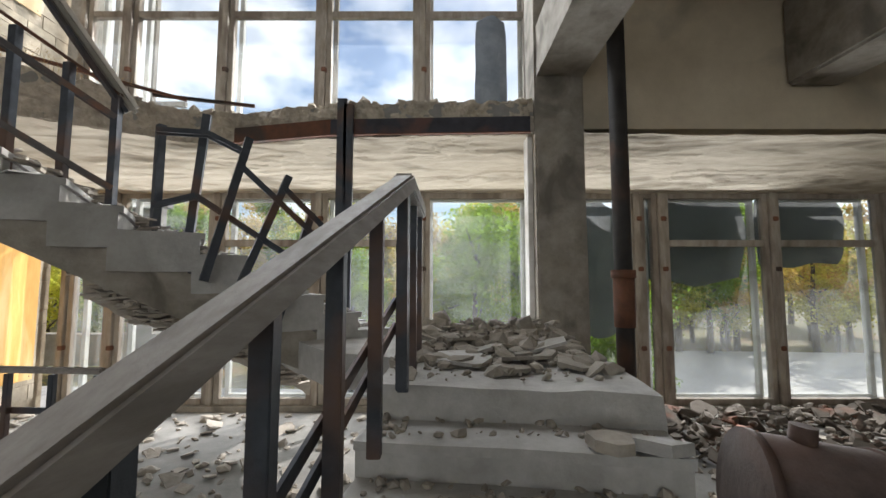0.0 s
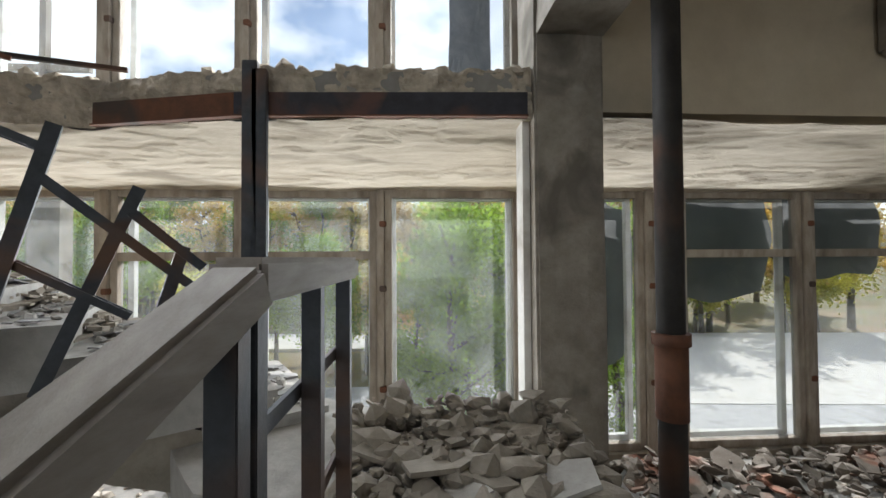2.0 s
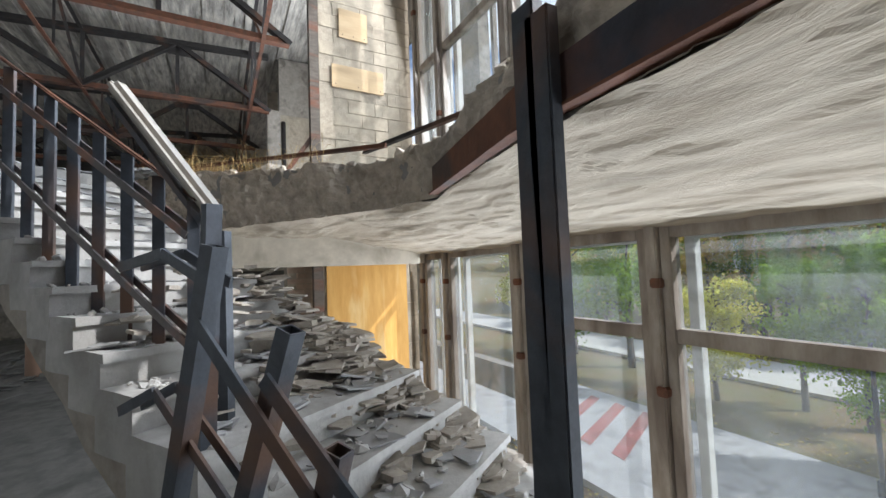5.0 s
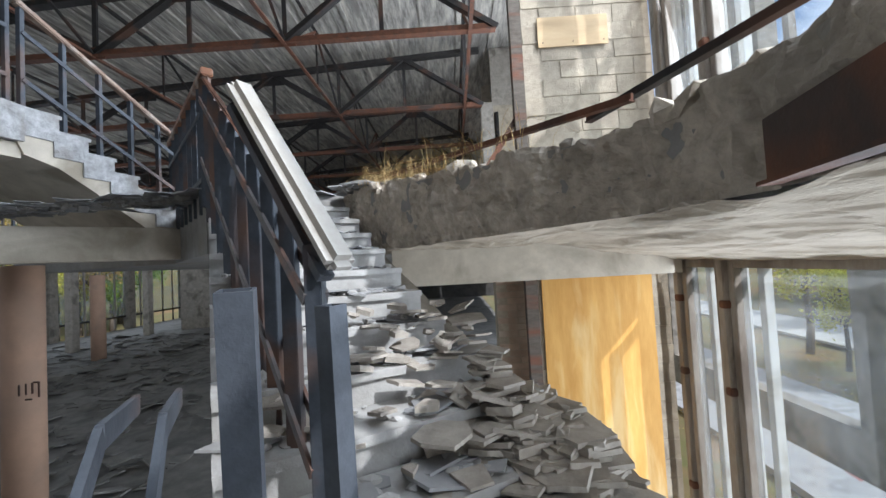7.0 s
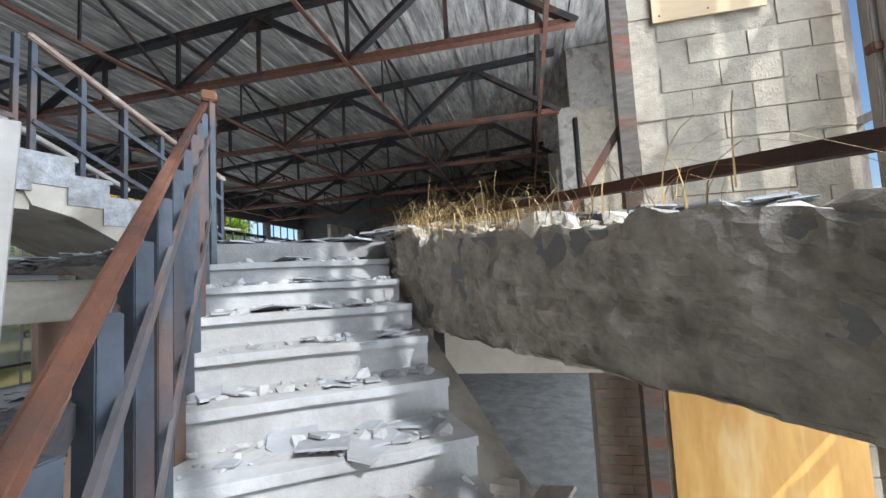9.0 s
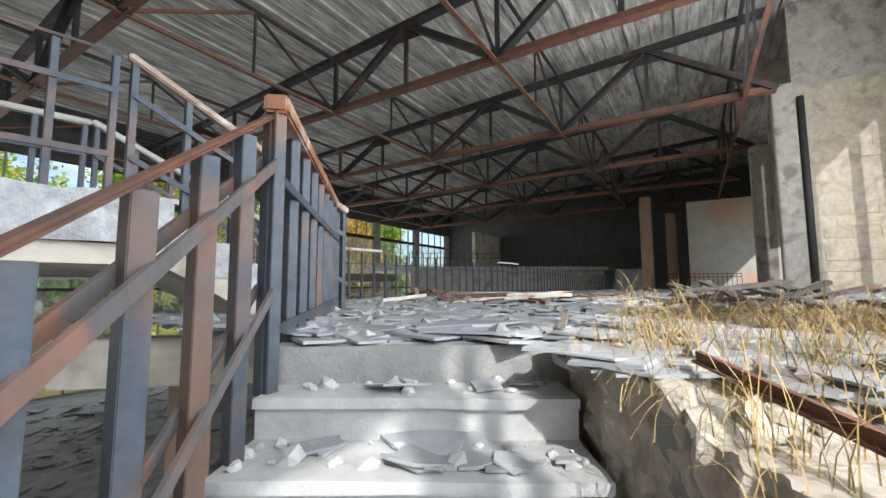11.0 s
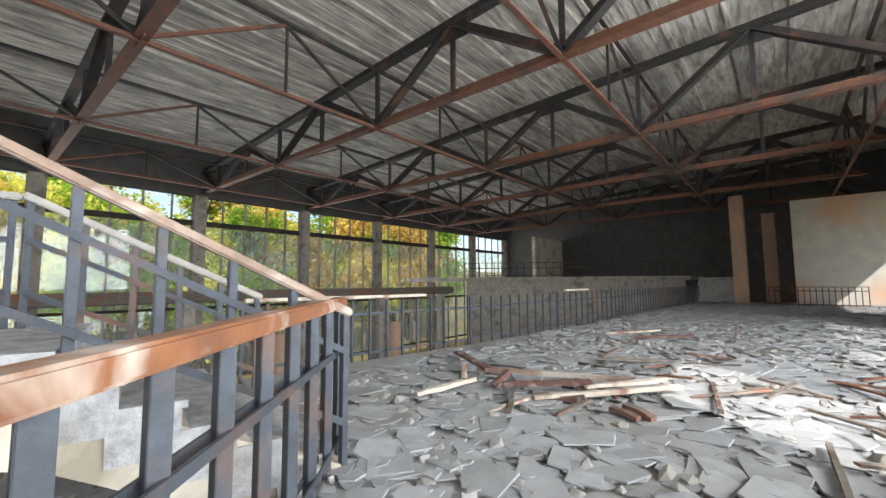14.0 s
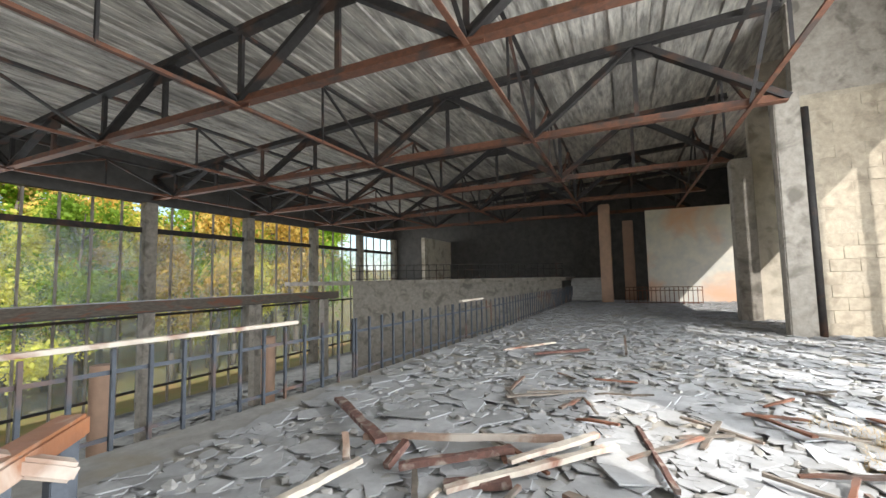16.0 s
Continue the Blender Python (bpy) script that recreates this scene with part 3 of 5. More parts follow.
def window(i, x0, x1, z0, z1, transom, glass=GLASS, pale=True):
    w = empty("window_%d" % i, "tall wooden window with peeling frame and dusty glass", "window", "tall windows", "structure", at=(x0, WIN_Y, z0))
    W, H = x1 - x0, z1 - z0
    f = FRAME_WOOD
    for nm, b in (("jamb", (0.05, 0.13, -0.06, 0.05, 0, H)), ("jamb", (W - 0.13, W - 0.05, -0.06, 0.05, 0, H)),
                  ("head", (0.13, W - 0.13, -0.06, 0.05, H - 0.09, H)), ("sill", (0.13, W - 0.13, -0.07, 0.05, 0, 0.09))):
        part(nm, box(*b, 0.006), f, w)
    # second sash, set outside; where pale, its white colour holds the sunlight
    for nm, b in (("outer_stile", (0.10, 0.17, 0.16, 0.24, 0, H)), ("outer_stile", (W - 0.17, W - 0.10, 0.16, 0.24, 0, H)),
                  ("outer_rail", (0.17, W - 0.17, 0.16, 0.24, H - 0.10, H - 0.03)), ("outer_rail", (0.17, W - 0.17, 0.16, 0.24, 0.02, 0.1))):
        part(nm, box(*b, 0.005), WHITE_BOARD_SUNLIT_SASH if pale else f, w)
    cuts = [0.09] + ([transom - z0] if transom else []) + [H - 0.09]
    if transom:
        part("transom", box(0.13, W - 0.13, -0.055, 0.045, transom - z0 - 0.05, transom - z0 + 0.05, 0.006), f, w)
    for lo, hi in zip(cuts, cuts[1:]):
        pane(w, (0.12, W - 0.12), (0.0, 0.005, lo, hi), glass)
    for h in (0.25, 0.62, 0.86):
        part("hinge", box(-0.01, 0.07, -0.12, -0.05, H * h, H * h + 0.07, 0.01), RUST, w)
    return w


MULLIONS = [-5.70, -4.98, -3.45, -1.90, -0.33, 1.40, 2.95, 3.32, 5.02, 6.75, 8.4]


def build_windows():
    k = 1
    for x0, x1 in zip(MULLIONS, MULLIONS[1:]):
        tr = {-3.45: 2.08, -1.90: 2.08, 3.32: 2.08, 5.02: 2.08, 6.75: 2.08}.get(x0)
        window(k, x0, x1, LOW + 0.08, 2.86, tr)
        k += 1
    for x0, x1 in zip(MULLIONS[:5], MULLIONS[1:6]):
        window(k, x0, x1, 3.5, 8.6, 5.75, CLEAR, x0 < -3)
        k += 1
    for x in MULLIONS:
        setting("mullion", box(x - 0.045, x + 0.045, WIN_Y - 0.10, WIN_Y + 0.12, LOW, SOFFIT - 0.25, 0.008), FRAME_WOOD, "dark peeling wooden mullion", "mullion")
        if x < 1.3:
            setting("mullion", box(x - 0.045, x + 0.045, WIN_Y - 0.10, WIN_Y + 0.12, 3.48, 8.6, 0.008), FRAME_WOOD, "dark peeling wooden mullion", "mullion")
    setting("trim_head", box(-5.7, 9, WIN_Y - 0.11, WIN_Y + 0.13, 2.862, 2.96), FRAME_WOOD, "peeling wooden head rail of the windows", "trim")
    setting("trim_sill", box(-5.7, 9, WIN_Y - 0.14, WIN_Y + 0.2, LOW, LOW + 0.078), CONCRETE, "concrete sill under the windows", "sill")

    # glazed front of the hall
    xs = [-7.0 - 5.8 * i for i in range(7)]
    for i, x in enumerate([-1.2] + xs):
        setting("column_facade", box(x - 0.28, x + 0.28, HALL_S - 0.15, HALL_S + 0.35, LOW, 9.55, 0.03), CONCRETE, "brown concrete column of the glazed front", "column")
    n = 0
    for x0, x1 in zip([-1.2] + xs, xs):
        n += 1
        w = empty("window_%d" % (40 + n), "tall steel-framed glazing with slender mullions", "window", "hall glazing", "structure", at=(x1, HALL_S, LOW))
        W = x0 - x1
        for j in range(1, 5):
            part("mullion", box(W * j / 5 - 0.04, W * j / 5 + 0.04, -0.05, 0.05, 0, 9.9), FRAME_WOOD, w)
        for z in (0.9, 4.4, 8.6):
            part("transom", box(0.28, W - 0.28, -0.06, 0.06, z - 0.06 - 0.07 * (z > 8), z + 0.06 + 0.07 * (z > 8)), BLACK_STEEL, w)
        for z0, z1 in ((0.96, 4.34), (4.46, 8.47)):
            pane(w, (0.28, W - 0.28), (-0.003, 0.003, z0, z1), HALL_GLASS)
    # side glazing of the hall, out of view; piers added to band the sunlight
    for i in range(5):
        x = END_X - 0.2 - i * 2.7
        w = empty("window_%d" % (60 + i), "unseen tall side window with slender posts", "window", "side windows", "structure", at=(x - 2.7, HALL_N + 0.1, UP))
        part("pier", box(-0.42, 0.42, -0.1, 0.25, 0, 7.2), CONCRETE, w)
        for xx in (0.9, 1.8):
            part("post", box(xx, xx + 0.12, -0.06, 0.06, 0, 7.2), FRAME_WOOD, w)
        part("transom", box(0.12, 2.7, -0.05, 0.05, 1.85, 1.97), FRAME_WOOD, w)


# ---------------------------------------------------------------- block walls
def masonry(name, a, b, z0, z1, thick, mat, bw, bh, label, skip=None, seed=1):
    """A wall from a to b with blocks proud of its mortar, on the side to the left of a->b."""
    rng = random.Random(seed)
    a, b = Vector((*a, 0)), Vector((*b, 0))
    d = (b - a)
    n = d.length
    t = d.normalized()
    out = Vector((-t.y, t.x, 0))
    m = Matrix((( t.x, out.x, 0, a.x), (t.y, out.y, 0, a.y), (0, 0, 1, 0), (0, 0, 0, 1)))
    bm = bmesh.new()
    bx(bm, 0, n, -thick, 0, z0, z1, m)
    wall = setting(name, bm, MORTAR, label, "wall")
    shapes = []
    for j in range(4):
        bb = box(0.006, bw - 0.006, 0.0, 0.006 + 0.003 * j, 0.006, bh - 0.006)
        for v in bb.verts:
            if v.co.y > 0.003:
                v.co += Vector((rng.uniform(-0.008, 0.008), rng.uniform(-0.002, 0.002), rng.uniform(-0.007, 0.007)))
        shapes.append(mesh_of("block", bb, mat))
    half = [mesh_of("block", box(0.006, bw / 2 - 0.006, 0.0, 0.009, 0.006, bh - 0.006), mat)]
    r = 0
    z = z0
    while z + bh <= z1 + 0.01:
        u = 0.0
        first = True
        while u + (bw / 2 if (first and r % 2) else bw) <= n + 0.02:
            hb = first and r % 2
            first = False
            if rng.random() > 0.06 and not (skip and skip(u, z)):
                ob = new("block", (half if hb else shapes)[0 if hb else rng.randrange(4)])
                ob.parent = wall
                ob.matrix_basis = m @ Matrix.Translation((u, 0, z))
            u += bw / 2 if hb else bw
        z += bh
        r += 1
    return wall


# ---------------------------------------------------------------- stairs
def step_mesh(w, tread, rise, deep, rng):
    bm = bmesh.new()
    bx(bm, 0, tread + 0.05, 0, w, -deep, -0.045)
    bx(bm, -0.03, tread + 0.05, 0, w, -0.045, 0)
    roughen(bm, 2, 0.008, 5)
    return bm


def build_stairs():
    rng = random.Random(4)
    s1 = empty("staircase", "worn concrete stairs rising to the landing", "stairs", kind="structure")
    ax = Vector((0.13, 0.99, 0)).normalized()
    rt = Vector((ax.y, -ax.x, 0))
    for k in range(8):
        z = LAND - 0.169 * (k)
        c = Vector((-0.36, 2.22, 0)) - ax * (0.30 * k)
        if k == 0:
            continue
        m = Matrix(((ax.x, rt.x, 0, c.x), (ax.y, rt.y, 0, c.y), (0, 0, 1, z), (0, 0, 0, 1)))
        ob = part("step", step_mesh(1.45, 0.30, 0.169, min(z - LOW, 0.5), rng), STEP_CONC, s1)
        ob.matrix_basis = m
    bm = prism([(-0.36, 2.2), (1.09, 2.03), (1.12, 4.0), (0.2, 4.1), (-1.35, 4.95), (-1.75, 4.3), (-0.95, 3.3), (-0.34, 3.0)], LAND - 0.28, LAND)
    roughen(bm, 3, 0.02, 4)
    setting("landing", bm, STEP_CONC, "cracked concrete landing under rubble", "landing")
    setting("landing_support", prism([(-0.3, 2.3), (1.0, 2.2), (1.0, 3.8), (-0.2, 3.8)], LOW, LAND - 0.26), CONCRETE, "concrete wall under the landing", "wall")

    s2 = empty("staircase", "sunlit worn concrete stairs rising to the upper floor", "stairs", kind="structure")
    for k in range(17):
        z = UP - 0.1735 * k
        s = 3.92 - 0.338 * k - (0.2 if k > 10 else 0)
        w0 = -5.2 if s > 1.5 else -5.4
        p = stair2(s, w0)
        m = Matrix(((U.x, L.x, 0, p.x), (U.y, L.y, 0, p.y), (0, 0, 1, z), (0, 0, 0, 1)))
        ob = part("step", step_mesh(-3.85 - w0, 0.54 if k == 11 else 0.34, 0.1735, 0.32, rng), STEP_CONC, s2)
        ob.matrix_basis = m
    bm = bmesh.new()
    vs = [bm.verts.new(stair2(s, w, z)) for s, z in ((-1.5, 0.74), (4.1, 3.64), (4.1, 3.3), (-1.2, 0.5)) for w in (-3.88, -5.85 if s < 2 else -5.2)]
    for f in ((0, 2, 3, 1), (2, 4, 5, 3), (4, 6, 7, 5), (6, 0, 1, 7), (0, 6, 4, 2), (1, 3, 5, 7)):
        bm.faces.new([vs[i] for i in f])
    bmesh.ops.recalc_face_normals(bm, faces=bm.faces[:])
    part("underside", roughen(bm, 4, 0.03, 3), CONCRETE, s2, "stained rough concrete underside")
    # third flight up from the upper floor
    s3 = empty("staircase", "white-dusted concrete stairs with a smooth plaster underside", "stairs", kind="structure")
    for k in range(6):
        p = flight3(0.29 * k, 0.0)
        m = Matrix(((D3.x, N3.x, 0, p.x), (D3.y, N3.y, 0, p.y), (0, 0, 1, UP + 0.167 * (k + 1)), (0, 0, 0, 1)))
        ob = part("step", step_mesh(1.9, 0.29, 0.167, 0.3, rng), PALE_CONC, s3)
        ob.matrix_basis = m
    bm = bmesh.new()
    vs = [bm.verts.new(flight3(d, w, z)) for d, z in ((-0.25, UP - 0.02), (1.5, 4.62), (1.9, 4.62), (1.75, 4.30), (1.45, 4.22), (1.1, 4.02), (0.1, 3.40), (-0.25, 3.35)) for w in (0.02, 1.88)]
    n = 8
    for i in range(n):
        j = (i + 1) % n
        bm.faces.new((vs[2 * i], vs[2 * j], vs[2 * j + 1], vs[2 * i + 1]))
    bm.faces.new([vs[2 * i] for i in range(n)])
    bm.faces.new([vs[2 * i + 1] for i in range(n)][::-1])
    bmesh.ops.recalc_face_normals(bm, faces=bm.faces[:])
    part("underside", bm, PLASTER, s3, "cream plastered sloping underside")
    bm = bmesh.new()
    vs = [bm.verts.new(flight3(d, w, z)) for z in (4.42, 4.79) for d, w in ((1.76, -0.03), (4.7, -0.03), (4.7, 1.9), (1.76, 1.9))]
    for f in ((3, 2, 1, 0), (4, 5, 6, 7), (0, 1, 5, 4), (1, 2, 6, 5), (2, 3, 7, 6), (3, 0, 4, 7)):
        bm.faces.new([vs[i] for i in f])
    bmesh.ops.recalc_face_normals(bm, faces=bm.faces[:])
    setting("landing_high", roughen(bm, 4, 0.03, 3), PALE_CONC, "upper stair landing with a crumbling white edge", "landing")
    bm = bmesh.new()
    vs = [bm.verts.new(flight3(d, w, z)) for z in (4.26, 4.415) for d, w in ((1.76, 0.05), (4.65, 0.05), (4.65, 1.85), (1.76, 1.85))]
    for f in ((3, 2, 1, 0), (4, 5, 6, 7), (0, 1, 5, 4), (1, 2, 6, 5), (2, 3, 7, 6), (3, 0, 4, 7)):
        bm.faces.new([vs[i] for i in f])
    setting("landing_soffit", bm, PLASTER, "smooth cream plaster under the upper landing", "ceiling")


# ---------------------------------------------------------------- railings
def railing(label, a, b, h, posts, post_w, rail_mat, bars, rail=(0.09, 0.05), post_mat=STEEL, lean=0.0, group="stair railings", mid_mat=None, drop=0.0, double=False):
    """Posts from a to b, a top rail at height h and flat bars between; the posts' feet follow the slope."""
    a, b = Vector(a), Vector(b)
    r = empty("railing", label, "railing", group, at=a)
    d = b - a
    for i in range(posts):
        p = d * (i / max(1, posts - 1))
        part("post", beam(p - Vector((0, 0, drop)), p + Vector((lean, 0, h - 0.03)), post_w, post_w, 0.003), post_mat, r)
    up = Vector((0, 0, 1))
    side = Vector((-d.y, d.x, 0)).normalized() * (post_w * 0.5 + 0.008)
    for z in bars:
        for q in ((side, -side) if double else (side,)):
            part("bar", beam(up * z + q, d + up * z + q, 0.014, 0.045), mid_mat or post_mat, r)
    if rail_mat is not None:
        e = d.normalized() * 0.05
        part("handrail", beam(up * h - e, d + up * h + e, rail[0], rail[1], 0.012), rail_mat, r, "worn handrail")
    return r


def build_rails():
    # first flight and landing
    railing("grey wooden handrail on dark steel posts beside the stairs", (-0.62, -0.1, -0.03), (-0.2, 2.0, LAND + 0.03), 1.0, 7, 0.055, WOOD, (0.30, 0.42), (0.105, 0.085))
    railing("grey wooden handrail on dark steel posts along the landing", (-0.2, 2.08, LAND), (-0.18, 2.95, LAND), 1.06, 3, 0.055, WOOD, (0.30, 0.72), (0.105, 0.085))
    # tall channel post
    t = empty("steel_post", "tall dark post of two steel channels, sawn off", "post", at=(-1.07, 4.32, 0.7))
    part("channel", beam((-0.033, 0, 0), (-0.033, 0, 2.80), 0.055, 0.11, 0.006), STEEL, t)
    part("channel", beam((0.033, 0, 0), (0.033, 0, 2.74), 0.055, 0.11, 0.006), STEEL, t)
    # lower left rail of the second flight, bent and broken
    r = empty("broken_railing", "bent dark steel rail posts remaining on the stairs", "railing", "stair railings")
    for p, q in ((stair2(0.34, -4.18, 1.7), stair2(0.33, -4.16, 2.84)), (stair2(0.09, -3.93, 1.75), (-2.01, 3.355, 2.91)), ((-1.88, 3.19, 1.5), (-1.65, 3.367, 2.71)), ((-1.70, 3.35, 1.4), (-1.383, 3.57, 2.434)), ((-1.42, 3.50, 1.15), (-1.20, 3.66, 2.12))):
        part("post", hollow(p, q, 0.062), STEEL, r, "sawn-off square tube")
    for off in (-3.72, -3.80):
        for a, b in zip(((0.33, 2.66), (-0.01, 2.70)), ((-0.01, 2.70), (-0.31, 2.58))):
            part("bar", beam(stair2(a[0], off, a[1]), stair2(b[0], off, b[1]), 0.012, 0.04), STEEL, r)
        for a, b in zip(((0.33, 2.07), (0.05, 2.18)), ((0.05, 2.18), (-0.62, 1.75))):
            part("bar", beam(stair2(a[0], off, a[1]), stair2(b[0], off, b[1]), 0.012, 0.04), STEEL, r)
    part("bar", beam(stair2(-0.27, -3.70, 2.45), stair2(-0.95, -3.72, 1.85), 0.012, 0.05), STEEL, r)
    part("bar", beam(stair2(-0.62, -3.70, 2.3), stair2(-0.95, -3.72, 2.0), 0.012, 0.05), STEEL, r)
    # small railing on the floor below
    railing("low dark railing on the lower floor beneath the stairs", (-3.9, 3.1, LOW), (-2.5, 3.0, LOW), 1.25, 5, 0.04, WOOD, (0.4, 0.95), (0.06, 0.045), group="lower railing")
    # loose wooden handrail
    hr = empty("handrail_piece", "pale weathered wooden handrail hanging over the stairs", "handrail", at=(-2.667, 3.338, 3.0))
    part("rail", beam((0.03, 0.04, -0.06), (-0.335, -0.485, 0.76), 0.12, 0.075, 0.028), PALE_RAIL, hr)
    part("bracket", beam((0.0, -0.03, -0.09), (-0.33, -0.50, 0.66), 0.06, 0.03), STEEL, hr)
    # upper left rail of the second flight
    a, b = stair2(0.64, -4.186, 1.98), stair2(3.67, -3.84, 3.81)
    railing("rusty rail on dark flat steel posts beside the stairs", a, b, 1.08, 11, 0.06, RUST, (0.27, 0.86), (0.05, 0.02), mid_mat=WEATHERED, drop=0.2, double=True)
    # level rail at the top
    c, e = Vector((-5.13, 1.43, UP - 0.03)), Vector((*RAIL_TURN, UP + 0.02))
    railing("orange-brown wooden handrail on dark steel posts round the stairwell", c, e, 1.16, 9, 0.06, ORANGE_WOOD, (0.13, 0.80), (0.11, 0.085), drop=0.2, double=True)
    # long rail along the hall
    for a, b in zip(EDGE[2:], EDGE[3:]):
        n = math.hypot(b[0] - a[0], b[1] - a[1])
        m = max(1, round(n / 4.2))
        for k in range(m):
            p = [a[q] + (b[q] - a[q]) * k / m for q in (0, 1)]
            r = [a[q] + (b[q] - a[q]) * (k + 0.985) / m for q in (0, 1)]
            railing("bare steel railing with upright bars along the floor edge", (*p, UP), (*r, UP), 1.07, max(4, round(n / m / 0.34)), 0.04, None, (0.12, 0.80), group="hall railing", drop=0.15)
    for a, b in (((-7.9, -3.55, 4.90), (-11.2, -3.12, 4.90)), ((-16.8, -2.66, 4.90), (-18.3, -2.56, 4.90))):
        p = empty("rail_plank", "pale weathered plank lying along the railing top", "plank", "rail planks", at=a)
        part("plank", beam((0, 0, 0), Vector(b) - Vector(a), 0.11, 0.05, 0.01), PALE_WOOD, p)
    # rails of the third flight and its landing
    up = Vector((0, 0, 1))
    foot, kink, far = flight3(-0.12, 0.04, UP + 0.06), flight3(1.76, 0.04, 4.80), flight3(4.6, 0.04, 4.80)
    railing("sloping wooden handrail with chipped white edge on steel posts", foot, kink, 1.07, 6, 0.05, BROWN_WOOD, (0.28, 0.78), (0.09, 0.06), drop=0.1)
    railing("thin dark rail on steel posts along the upper landing", kink + D3 * 0.12, far, 1.09, 9, 0.045, WEATHERED, (0.28, 0.78), (0.03, 0.02), drop=0.05)
    foot, kink, far = flight3(0.1, 1.84, UP + 0.16), flight3(1.85, 1.84, 4.80), flight3(4.6, 1.84, 4.80)
    railing("whitish sloping handrail on steel posts", foot, kink, 1.05, 6, 0.045, PALE_RAIL, (0.28, 0.7), (0.10, 0.06), drop=0.1)
    railing("whitish level handrail along the upper landing", kink + D3 * 0.1, far, 1.05, 8, 0.045, PALE_RAIL, (0.28, 0.7), (0.10, 0.06), drop=0.05)
    # balcony rails far off
    for a, b in (((-27, -14, 5.5), (-31.5, -8.2, 5.5)), ((-31.5, -8.2, 5.5), (-36, -2.6, 5.5))):
        railing("dark railing on the mezzanine", a, b, 0.95, 16, 0.04, BLACK_STEEL, (0.1, 0.6), (0.05, 0.04), post_mat=BLACK_STEEL, group="mezzanine railing")
    railing("low rusty railing before the painted wall", (-33.5, 1.4, UP), (-33.5, 5.4, UP), 1.0, 18, 0.04, RUST, (0.1, 0.8), (0.05, 0.04), post_mat=RUST, group="far railing")


build_setting()
build_roof_steel()
build_windows()
build_stairs()
build_rails()


